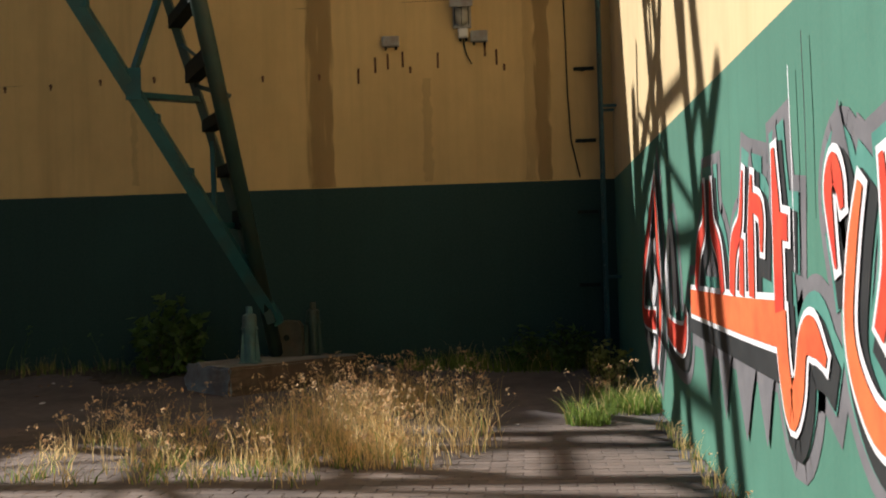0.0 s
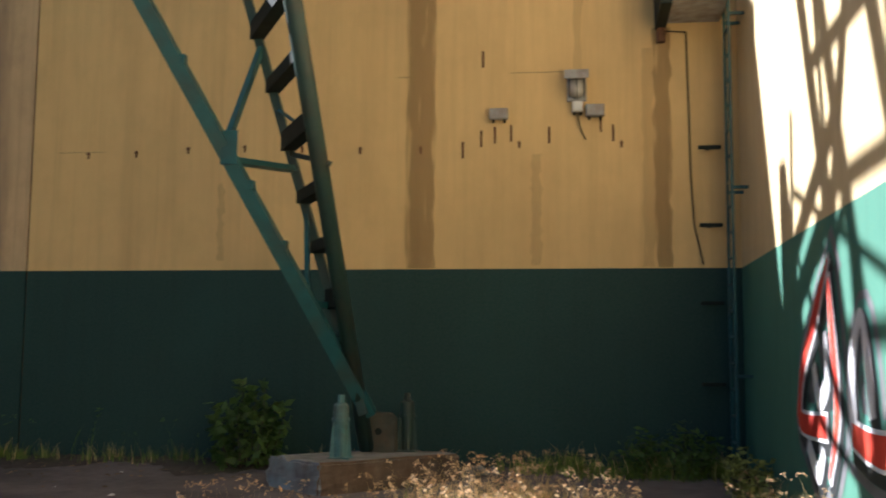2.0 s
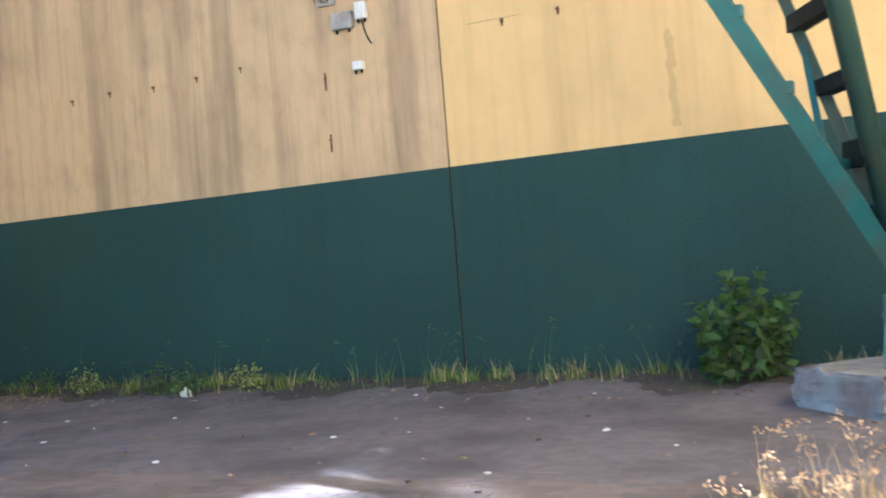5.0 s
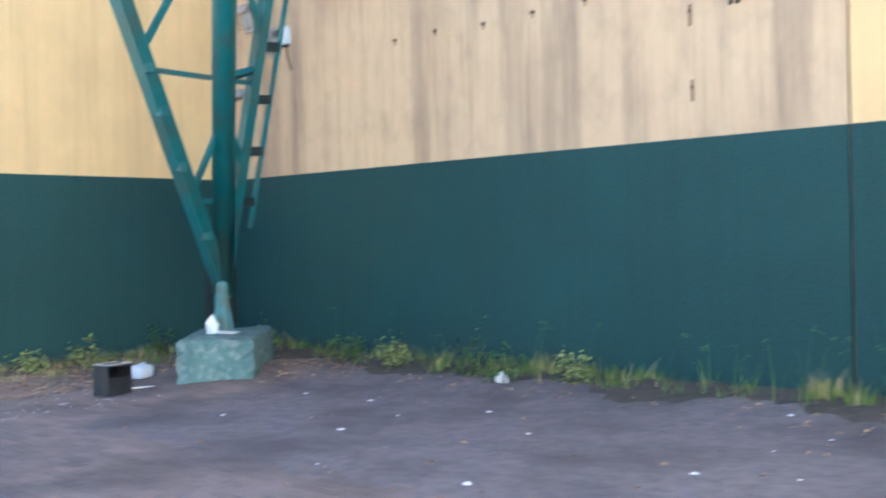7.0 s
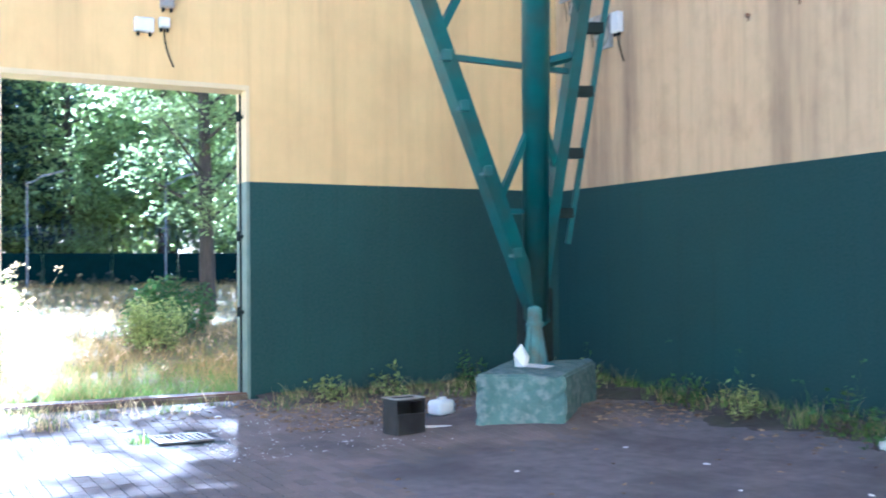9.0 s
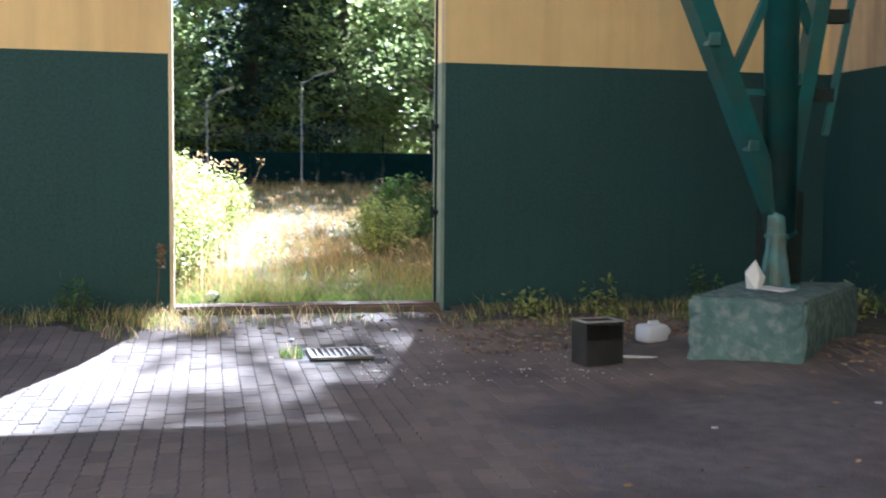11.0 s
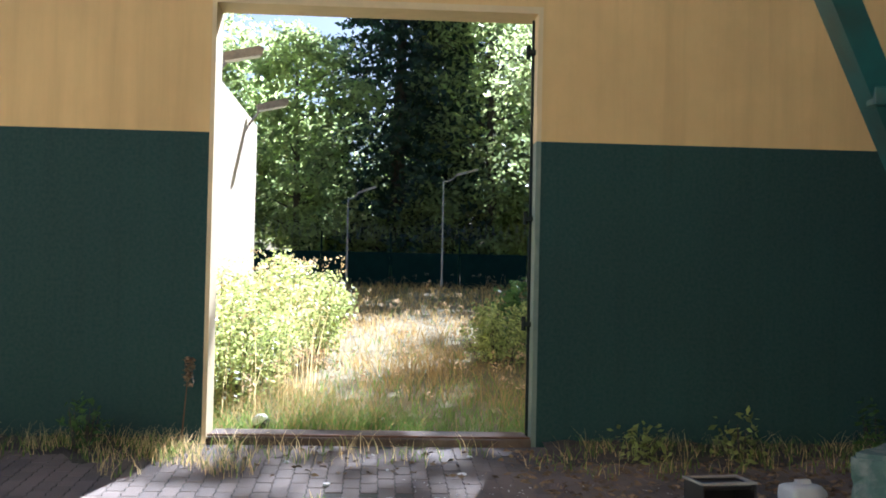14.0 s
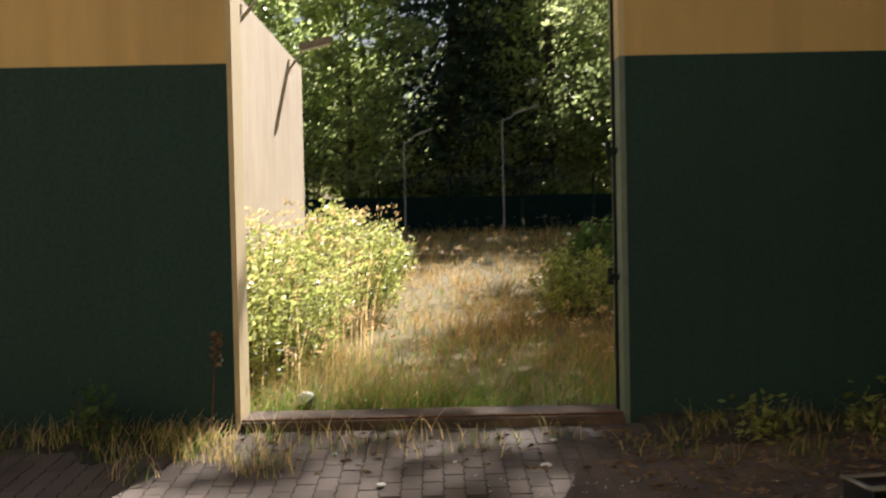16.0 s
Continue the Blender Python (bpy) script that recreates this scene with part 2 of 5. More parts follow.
def run_material(name, dark, light, most=0.85):
    """Rust that has run down the paint: thick in the middle, broken up and fading at its sides."""
    m = material(name, [dark, light], 5, 0.85, 0.15, stretch=(4, 4, 0.6))
    n, l = m.node_tree.nodes, m.node_tree.links
    tc = n.new("ShaderNodeTexCoord")
    sep = n.new("ShaderNodeSeparateXYZ")
    l.new(tc.outputs["Generated"], sep.inputs[0])
    mp = n.new("ShaderNodeMapping")
    mp.inputs["Scale"].default_value = (14, 14, 1.6)
    l.new(tc.outputs["Object"], mp.inputs[0])
    k = n.new("ShaderNodeTexNoise")
    k.inputs["Scale"].default_value, k.inputs["Detail"].default_value = 1.0, 9
    l.new(mp.outputs[0], k.inputs["Vector"])

    def calc(op, a, b):
        c = n.new("ShaderNodeMath")
        c.operation = op
        c.use_clamp = op == "SUBTRACT"
        for i, v in enumerate((a, b)):
            if isinstance(v, float):
                c.inputs[i].default_value = v
            else:
                l.new(v, c.inputs[i])
        return c.outputs[0]

    x = sep.outputs[0]
    side = calc("MULTIPLY", calc("MULTIPLY", x, calc("SUBTRACT", 1.0, x)), 5.5)
    amount = calc("MULTIPLY", calc("SUBTRACT", calc("MULTIPLY", k.outputs[0], 2.6), 0.75), side)
    l.new(calc("MINIMUM", amount, most), n["Principled BSDF"].inputs["Alpha"])
    return m


M_STAIN = run_material("run_mark", (0.16, 0.085, 0.03), (0.30, 0.18, 0.065), 0.38)
M_FENCE = material("green_mesh", [(0.004, 0.016, 0.014), (0.008, 0.028, 0.024)], 3, 0.9, 0, spec=0.1)
M_WIRE = material("galvanised_wire", [(0.3, 0.3, 0.3), (0.45, 0.45, 0.45)], 9, 0.45, 0, metal=0.6)
M_ROOF = material("corrugated_roof", [(0.30, 0.3, 0.3), (0.42, 0.42, 0.42)], 2, 0.7, 0.2)
M_LITTER = material("dead_leaf", [(0.16, 0.10, 0.05), (0.34, 0.24, 0.14)], 4, 0.9, 0, per_piece=-0.5)
P_RED = material("red_spray", [(0.52, 0.025, 0.02), (0.70, 0.09, 0.035)], 2.2, 0.6, 0.05)
P_ORANGE = material("orange_spray", [(0.70, 0.09, 0.03), (0.80, 0.21, 0.06)], 2.2, 0.6, 0.05)
P_WHITE = material("white_spray", [(0.74, 0.74, 0.74), (0.84, 0.84, 0.84)], 5, 0.6, 0.05)
P_BLACK = material("black_spray", [(0.016, 0.018, 0.018), (0.035, 0.038, 0.038)], 3, 0.6, 0.05)
P_GREY = material("grey_spray", [(0.12, 0.12, 0.125), (0.2, 0.195, 0.2)], 2.5, 0.65, 0.05)
P_MINT = material("pale_green_spray", [(0.05, 0.20, 0.155), (0.12, 0.32, 0.25)], 2.5, 0.65, 0.05)


# ---- builders ----
def link(name, bm, mat, parent=None, smooth_faces=False):
    me = bpy.data.meshes.new(name)
    bm.normal_update()
    bm.to_mesh(me)
    bm.free()
    for mm in (mat if isinstance(mat, (list, tuple)) else [mat]):
        me.materials.append(mm)
    if smooth_faces:
        for p in me.polygons:
            p.use_smooth = True
    ob = new(name, me)
    if parent:
        ob.parent = parent
    return ob


def part(name, bm, mat, parent, label="", smooth_faces=False):
    ob = link(name, bm, mat, parent, smooth_faces)
    return tagged(ob, label) if label else ob


def thing(name, label, category, group="", at=(0, 0, 0), kind=""):
    ob = new(name)
    ob.location = at
    return tagged(ob, label, category, group, kind)


def add_box(bm, lo, hi, bevel=0.0):
    lo, hi = Vector(lo), Vector(hi)
    r = bmesh.ops.create_cube(bm, size=1.0, matrix=Matrix.Translation((lo + hi) / 2) @ Matrix.Diagonal((*(hi - lo), 1)))
    if bevel:
        edges = list({e for v in r["verts"] for e in v.link_edges})
        bmesh.ops.bevel(bm, geom=edges, offset=bevel, segments=2, affect="EDGES", profile=0.5)
    return bm


def box(lo, hi, bevel=0.0):
    return add_box(bmesh.new(), lo, hi, bevel)


def add_tube(bm, a, b, r1, r2=None, n=12):
    a, b = Vector(a), Vector(b)
    d = b - a
    m = Matrix.Translation((a + b) / 2) @ d.to_track_quat("Z", "Y").to_matrix().to_4x4()
    bmesh.ops.create_cone(bm, cap_ends=True, segments=n, radius1=r1, radius2=r1 if r2 is None else r2, depth=d.length, matrix=m)
    return bm


def tube(a, b, r1, r2=None, n=12):
    return add_tube(bmesh.new(), a, b, r1, r2, n)


def add_beam(bm, a, b, w, h, side=(0, 1, 0)):
    """A rectangular bar from a to b; w lies along side."""
    a, b = Vector(a), Vector(b)
    d = (b - a).normalized()
    s = Vector(side)
    s = (s - d * s.dot(d)).normalized()
    u = d.cross(s)
    m = Matrix((s * w, u * h, b - a)).transposed().to_4x4()
    m.translation = (a + b) / 2
    r = bmesh.ops.create_cube(bm, size=1.0, matrix=m)
    return bm


def beam(a, b, w, h, side=(0, 1, 0)):
    return add_beam(bmesh.new(), a, b, w, h, side)


def channel(a, b, w, h, side=(0, 1, 0), lip=0.016):
    """A U-shaped steel section: one outline of web and two flanges, drawn out from a to b."""
    a, b = Vector(a), Vector(b)
    d = (b - a).normalized()
    s = Vector(side)
    s = (s - d * s.dot(d)).normalized()
    u = d.cross(s)
    p, q, r, t = w / 2, h / 2, w / 2 - lip, -h / 2 + lip
    outline = [(-p, -q), (p, -q), (p, q), (r, q), (r, t), (-r, t), (-r, q), (-p, q)]
    bm = bmesh.new()
    ends = [[bm.verts.new(e + s * x + u * y) for x, y in outline] for e in (a, b)]
    bm.faces.new(ends[0])
    bm.faces.new(ends[1][::-1])
    for i in range(8):
        j = (i + 1) % 8
        bm.faces.new((ends[0][j], ends[0][i], ends[1][i], ends[1][j]))
    bmesh.ops.recalc_face_normals(bm, faces=bm.faces)
    return bm


def raw_mesh(name, verts, faces, mat, parent=None, slots=None):
    me = bpy.data.meshes.new(name)
    me.from_pydata(verts, [], faces)
    for mm in (mat if isinstance(mat, (list, tuple)) else [mat]):
        me.materials.append(mm)
    if slots is not None:
        me.polygons.foreach_set("material_index", np.asarray(slots, dtype=np.int32))
    me.update()
    ob = new(name, me)
    if parent:
        ob.parent = parent
    return ob


def prism(points, lo, hi, axis=0):
    """A flat outline (two coordinates) drawn out along an axis, from lo to hi."""
    bm = bmesh.new()
    def put(v, p):
        q = list(p)
        q.insert(axis, v)
        return bm.verts.new(q)
    front, back = [put(lo, p) for p in points], [put(hi, p) for p in points]
    bm.faces.new(front)
    bm.faces.new(back[::-1])
    for i in range(len(points)):
        j = (i + 1) % len(points)
        bm.faces.new((front[j], front[i], back[i], back[j]))
    bmesh.ops.recalc_face_normals(bm, faces=bm.faces)
    return bm


def leaf_cloud(rng, centres, radii, count, size, flat=0.8, droop=0.0):
    """Small folded leaves scattered in several lumps: arrays of vertices and faces."""
    which = rng.integers(0, len(centres), count)
    d = rng.normal(size=(count, 3))
    d /= np.linalg.norm(d, axis=1)[:, None] + 1e-9
    r = rng.random(count) ** 0.45
    pos = np.asarray(centres)[which] + d * (r[:, None] * np.asarray(radii)[which])
    a = rng.normal(size=(count, 3))
    a[:, 2] *= flat
    a[:, 2] -= droop
    a /= np.linalg.norm(a, axis=1)[:, None] + 1e-9
    b = np.cross(a, rng.normal(size=(count, 3)))
    b /= np.linalg.norm(b, axis=1)[:, None] + 1e-9
    s = size * (0.6 + 0.8 * rng.random(count))[:, None]
    v = np.stack([pos - a * s, pos + b * s * 0.45, pos + a * s, pos - b * s * 0.45], 1).reshape(-1, 3)
    f = np.arange(count * 4).reshape(-1, 4)
    return v, f


def merge(*chunks):
    verts, faces, slots, off = [], [], [], 0
    for v, f, s in chunks:
        verts.append(np.asarray(v))
        faces += (np.asarray(f) + off).tolist()
        slots += [s] * len(f)
        off += len(v)
    return np.concatenate(verts).tolist(), faces, slots


def blades(rng, roots, height, width, lean=0.35, segments=3):
    """Bent tapering blades: roots (n, 3)."""
    n = len(roots)
    h = height * (0.55 + 0.6 * rng.random(n))
    az = rng.random(n) * 6.283
    ln = lean * (0.3 + rng.random(n)) * h
    across = rng.random(n) * 6.283
    rows = []
    for k in range(segments + 1):
        f = k / segments
        c = np.asarray(roots) + np.stack([np.cos(az) * ln * f * f, np.sin(az) * ln * f * f, h * (f - 0.18 * f * f * lean)], 1)
        w = (width * (1 - f) + 0.0006)[:, None] if isinstance(width, np.ndarray) else width * (1 - 0.85 * f)
        o = np.stack([np.cos(across), np.sin(across), 0 * across], 1) * w / 2
        rows += [c - o, c + o]
    v = np.stack(rows, 1).reshape(-1, 3)
    per = 2 * (segments + 1)
    base = np.arange(n)[:, None] * per
    f = np.concatenate([base + np.array([2 * k, 2 * k + 1, 2 * k + 3, 2 * k + 2]) for k in range(segments)])
    tips = (rows[-1] + rows[-2]) / 2
    return v, f, tips


def seed_heads(rng, tips, size=0.09):
    """Loose nodding panicles: a few slim grains at every stalk's tip."""
    n, k = len(tips), 7
    pos = np.repeat(tips, k, 0)
    f = np.tile(np.linspace(0, 1, k), n)
    az = np.repeat(rng.random(n) * 6.283, k)
    pos = pos + np.stack([np.cos(az) * size * 0.8 * f * f, np.sin(az) * size * 0.8 * f * f, size * (0.9 * f - 1.0 * f * f)], 1) + rng.normal(size=(n * k, 3)) * size * 0.11
    a = rng.normal(size=(n * k, 3))
    a /= np.linalg.norm(a, axis=1)[:, None]
    b = np.cross(a, rng.normal(size=(n * k, 3)))
    b /= np.linalg.norm(b, axis=1)[:, None]
    s = size * 0.16
    v = np.stack([pos - a * s, pos + b * s * 0.4, pos + a * s, pos - b * s * 0.4], 1).reshape(-1, 3)
    return v, np.arange(n * k * 4).reshape(-1, 4)


def on_ground(xy):
    return np.array([(x, y, ground_z(x, y)) for x, y in xy])


# ---- ground and floor ----
def grid(name, xs, ys, mat, dz=0.0, rough=0.0, fn=ground_z):
    rng = np.random.default_rng(3)
    v = [(x, y, fn(x, y) + dz + rough * rng.normal()) for x in xs for y in ys]
    n = len(ys)
    f = [(i * n + j, (i + 1) * n + j, (i + 1) * n + j + 1, i * n + j + 1) for i in range(len(xs) - 1) for j in range(n - 1)]
    return raw_mesh(name, v, f, mat)


def land_z(x, y):
    """The whole land: the yard sunk a little under its paving, the meadow climbing to the wood."""
    if -0.35 <= x <= 18.4 and -40 < y < 0.4:
        return ground_z(x, y) - 0.035
    if x < 0:
        return 0.09 + 0.95 * smooth((-x - 3) / 26)
    return 0.0


cuts = [-900, -300, -120, -60, -45] + [-36 + 1.2 * i for i in range(30)] + [-0.36, -0.34] + [0.3 * i for i in range(61)] + [18.3, 18.5, 22, 40, 120, 300, 900]
cuty = [-900, -300, -120, -60, -40.2, -39.8, -30, -25] + [-20 + 0.5 * i for i in range(36)] + [-2 + 0.2 * i for i in range(12)] + [0.45, 2, 6, 14, 25, 40, 80, 200, 900]
ground = grid("ground", cuts, cuty, M_FIELD, fn=land_z)
tagged(ground, "dry meadow and bare ground around the yard", "ground", kind="structure")


def bed_z(x, y):
    """Dust lies in the joints, and over the blocks where nobody walks."""
    return ground_z(x, y) - 0.0015 + 0.0075 * smooth((y + 5.3) / 1.2) * smooth((x - 2.8) / 1.5)


soil = grid("pavement_bed", [0.02 + 0.35 * i for i in range(51)] + [17.7, 17.99], [-20 + 0.32 * i for i in range(63)], M_DUST, fn=bed_z)
tagged(soil, "dusty bed of the yard's paving, grey brown", "ground", kind="structure")
M_JOINT = material("dark_joint", [(0.04, 0.034, 0.028), (0.07, 0.06, 0.048)], 9, 0.95, 0.5, dirt=(0.04, 0.05, 0.018), dirt_amount=0.6, dirt_scale=2.0)
swept = grid("pavement_joint", [0.1 + 0.25 * i for i in range(19)], [-9.0 + 0.25 * i for i in range(18)], M_JOINT, fn=lambda x, y: ground_z(x, y) - 0.0008)
tagged(swept, "dark dirt in the joints of the swept paving by the gateway", "ground", kind="structure")


def verge(name, label, along, across, wide, at_wall):
    """Loose dark soil heaped against a wall's foot, thinning to a ragged edge on the paving."""
    rng = np.random.default_rng(len(label))
    steps, v = 9, []
    n = int((along[1] - along[0]) / 0.07)
    for i in range(n + 1):
        a = along[0] + (along[1] - along[0]) * i / n
        reach = wide * (0.75 + 0.9 * noise.noise(Vector((a * 0.9, 4.0, 1.0))) + 0.35 * noise.noise(Vector((a * 5.0, 2.0, 7.0))))
        for k in range(steps + 1):
            b = at_wall + across * max(0.12, reach) * k / steps
            x, y = (a, b) if name == "soil_verge" else (b, a)
            v.append((x, y, ground_z(x, y) + 0.012 + 0.03 * (1 - k / steps) ** 2 * (1 + rng.normal() * 0.4) - 0.012 * (k == steps) + rng.normal() * 0.0025))
    f = [(i * (steps + 1) + k, (i + 1) * (steps + 1) + k, (i + 1) * (steps + 1) + k + 1, i * (steps + 1) + k + 1) for i in range(n) for k in range(steps)]
    return tagged(raw_mesh(name, v, f, M_SOIL), label, "soil", kind="stuff")


verge("soil_verge", "dark loose soil along the foot of the long wall", (0.2, 15.0), -1, 0.95, -0.004)
verge("gate_verge", "dark crumbly soil at the foot of the gate wall", (-4.0, -0.3), 1, 0.85, 0.006)
verge("gate_verge", "dark soil at the foot of the gate wall's free end", (-8.2, -6.65), 1, 0.55, 0.006)


# ---- walls ----
def wall_boxes(name, boxes, mat, label):
    bm = bmesh.new()
    for lo, hi in boxes:
        add_box(bm, lo, hi)
    return tagged(link(name, bm, mat), label, "wall", kind="structure")


JOINT = 8.97
C_TOP = 7.8
# unseen extra 2.2 m on this panel blocks a streak of sun on the floor
wall_boxes("wall_north_weathered", [((-THICK, 0, -0.4), (JOINT - 0.012, THICK, TOP + 2.2))], M_WALL_OLD, "weathered cream and green painted concrete wall with dark run marks")
wall_boxes("wall_north", [((JOINT + 0.012, 0, -0.4), (LENGTH + THICK, THICK, TOP))], M_WALL, "cream wall with a dark green painted lower band")
wall_boxes("wall_joint", [((JOINT - 0.011, 0.03, -0.4), (JOINT + 0.011, THICK, TOP))], M_RUST, "rusty expansion joint between two wall panels")
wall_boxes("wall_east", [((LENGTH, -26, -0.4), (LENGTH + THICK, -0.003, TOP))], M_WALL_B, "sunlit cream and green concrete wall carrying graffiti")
wall_boxes("wall_west", [((-THICK, GATE_R, -0.4), (0, -0.003, C_TOP)), ((-THICK, C_END, -0.4), (0, GATE_L, C_TOP)), ((-THICK, GATE_L + 0.002, GATE_TOP), (0, GATE_R - 0.002, C_TOP))],
           M_WALL, "cream and green wall pierced by a tall gateway")
# lining of the gateway: cream above, green below, 5 mm proud
bm = bmesh.new()
add_box(bm, (-THICK - 0.02, GATE_R - 0.035, PAINT), (0.006, GATE_R + 0.004, GATE_TOP))
add_box(bm, (-THICK - 0.02, GATE_L - 0.004, 0.05), (0.006, GATE_L + 0.03, GATE_TOP))
add_box(bm, (-THICK - 0.02, GATE_L - 0.003, GATE_TOP - 0.05), (0.007, GATE_R + 0.003, GATE_TOP + 0.004))
tagged(link("gate_lining", bm, M_CREAM), "cream painted lining of the gateway", "gateway", kind="structure")
bm = bmesh.new()
add_box(bm, (-THICK - 0.02, GATE_R - 0.034, 0.05), (0.005, GATE_R + 0.004, PAINT - 0.001))
M_JAMB = material("green_jamb", [(0.13, 0.18, 0.15), (0.20, 0.25, 0.21)], 6, 0.7, 0.2)
tagged(link("gate_jamb", bm, M_JAMB), "faded green lower jambs of the gateway", "gateway", kind="structure")
sill = thing("door_sill", "worn timber-edged concrete sill across the gateway", "sill", kind="structure")
part("step", box((-THICK - 0.05, GATE_L + 0.035, -0.1), (0.06, GATE_R - 0.04, SILL + 0.02), 0.012), M_CONC_R, sill)
part("steel_edge", box((-0.02, GATE_L + 0.04, SILL + 0.02), (0.03, GATE_R - 0.045, SILL + 0.034), 0.003), M_RUST, sill, "rusty steel rail on the sill")
hang = thing("gate_fittings", "dark steel hinge pins and latch on the gate jamb", "hinge")
part("guide_bar", box((-0.2, GATE_R - 0.055, 0.16), (-0.17, GATE_R - 0.03, GATE_TOP - 0.06), 0.004), M_STEEL_D, hang)
for z, nm in ((1.05, "latch"), (1.88, "hinge_pin"), (3.2, "hinge_pin")):
    bm = tube((-0.13, GATE_R - 0.09, z - 0.05), (-0.13, GATE_R - 0.09, z + 0.06), 0.018)
    add_box(bm, (-0.15, GATE_R - 0.1, z - 0.02), (-0.1, GATE_R - 0.03, z + 0.02), 0.004)
    part(nm, bm, M_STEEL_D, hang)


# ---- steel gantry legs ----
def chord_point(base, d, z, z0):
    return Vector(base) + Vector((d[0], d[1], 1)) * (z - z0)


def ladder(owner, foot, d, z0, z1, side, width=0.30, step=0.5):
    side = Vector(side).normalized()
    name_l = part("ladder", bmesh.new(), M_STEEL_D, owner, "narrow step ladder up the leg")
    for k in (-1, 1):
        a = chord_point(foot, d, z0, z0) + side * k * width / 2
        b = chord_point(foot, d, z1, z0) + side * k * width / 2
        part("rail", beam(a, b, 0.05, 0.05, side), M_STEEL, name_l)
    z = z0 + 0.3
    while z < z1:
        c = chord_point(foot, d, z, z0)
        part("rung", beam(c - side * width / 2, c + side * width / 2, 0.10, 0.09, (0, 0, 1)), M_STEEL_D, name_l)
        z += step


def pedestal(owner, c, mat, label, wide=1.0, shoulder=0.075):
    """Cast foot: base plate, four flaring gusset plates round a core, a collar and a capped neck."""
    x, y, z = c
    bm = box((x - 0.14, y - 0.14, z), (x + 0.14, y + 0.14, z + 0.022), 0.004)
    add_tube(bm, (x, y, z + 0.02), (x, y, z + 0.40), 0.085, shoulder - 0.013, 14)
    for k in range(4):
        a = k * math.pi / 2 + 0.35
        o, w = Vector((math.cos(a), math.sin(a), 0)), Vector((-math.sin(a), math.cos(a), 0)) * 0.011
        c0 = Vector((x, y, z))
        outline = [o * 0.04 + Vector((0, 0, 0.02)), o * 0.145 + Vector((0, 0, 0.02)), o * 0.14 + Vector((0, 0, 0.09)), o * shoulder + Vector((0, 0, 0.40)), o * 0.04 + Vector((0, 0, 0.40))]
        sides = [[bm.verts.new(c0 + p + q) for p in outline] for q in (w, -w)]
        bm.faces.new(sides[0])
        bm.faces.new(sides[1][::-1])
        for i in range(5):
            bm.faces.new((sides[0][(i + 1) % 5], sides[0][i], sides[1][i], sides[1][(i + 1) % 5]))
    add_tube(bm, (x, y, z + 0.395), (x, y, z + 0.425), shoulder + 0.017, shoulder + 0.017, 14)
    add_tube(bm, (x, y, z + 0.425), (x, y, z + 0.56), shoulder, shoulder - 0.005, 14)
    add_tube(bm, (x, y, z + 0.56), (x, y, z + 0.585), shoulder - 0.005, 0.05, 14)
    add_tube(bm, (x, y, z + 0.585), (x, y, z + 0.665), 0.05, 0.046, 6)
    for v in bm.verts:
        v.co.x, v.co.y = x + (v.co.x - x) * wide, y + (v.co.y - y) * wide
    bmesh.ops.recalc_face_normals(bm, faces=bm.faces)
    return part("foot", bm, mat, owner, label)


M_FOOT = material("pale_green_foot", [(0.06, 0.16, 0.155), (0.12, 0.245, 0.24)], 6, 0.6, 0.15, dirt=(0.10, 0.08, 0.045), dirt_amount=0.65, dirt_scale=5)


M_HOUSING = material("brown_steel", [(0.042, 0.045, 0.032), (0.085, 0.085, 0.06)], 7, 0.75, 0.2, dirt=(0.11, 0.07, 0.04), dirt_amount=0.6, dirt_scale=6)


def bolts(owner, a, b, count, r=0.03, off=(0, 0, 0)):
    a, b, o = Vector(a), Vector(b), Vector(off)
    d = (b - a).normalized()
    bm = bmesh.new()
    for i in range(count):
        p = a.lerp(b, (i + 0.5) / count) + o
        add_tube(bm, p, p + o.normalized() * 0.03 if o.length else p + Vector((0, -0.03, 0)), r, r * 0.7, 6)
        add_box(bm, p - Vector((0.05, 0.05, 0.05)), p + Vector((0.05, 0.05, 0.05)), 0.01)
    return part("splice_bolt", bm, M_STEEL, owner)


# leg by the middle of the long wall
LEG_A = (13.62, -1.25, 1.0)
leg = thing("steel_pylon", "green painted steel lattice pylon spreading upward from a hinged foot", "pylon", "legs of the gantry")
dl, dc, dr = (-0.475, -0.48), (-0.115, -0.33), (-0.31, 0.03)
HI = 9.0
pl, pc, pr = [lambda z, d=d: chord_point(LEG_A, d, z, 1.0) for d in (dl, dc, dr)]
part("chord", channel(pl(0.75), pl(HI), 0.17, 0.15, (0, 1, 0)), M_STEEL, leg)
part("chord", tube(pc(0.36), pc(HI), 0.085, 0.115, 16), M_STEEL_O, leg, "dark olive round main tube", True)
part("chord", channel(pr(0.75), pr(HI), 0.10, 0.10, (1, 0, 0)), M_STEEL_O, leg)
for z in (1.96, 3.41, 5.6, 7.6):
    part("strut", beam(pl(z), pr(z + 0.09 * (z - 2)), 0.07, 0.07), M_STEEL, leg)
for z, w in ((3.52, 5.0), (5.6, 7.5)):
    part("brace", beam(pl(z), pr(w), 0.09, 0.06), M_STEEL, leg)
    part("brace", beam(pr(w - 0.75), pc(w - 1.3), 0.05, 0.04), M_STEEL, leg)
for z, w in ((3.05, 1.98), (7.5, 5.7)):
    part("brace", beam(pr(z), pl(w), 0.06, 0.05), M_STEEL, leg)
part("gusset", box(pl(3.5) + Vector((-0.02, -0.10, -0.16)), pl(3.5) + Vector((0.16, -0.085, 0.2)), 0.005), M_STEEL, leg)
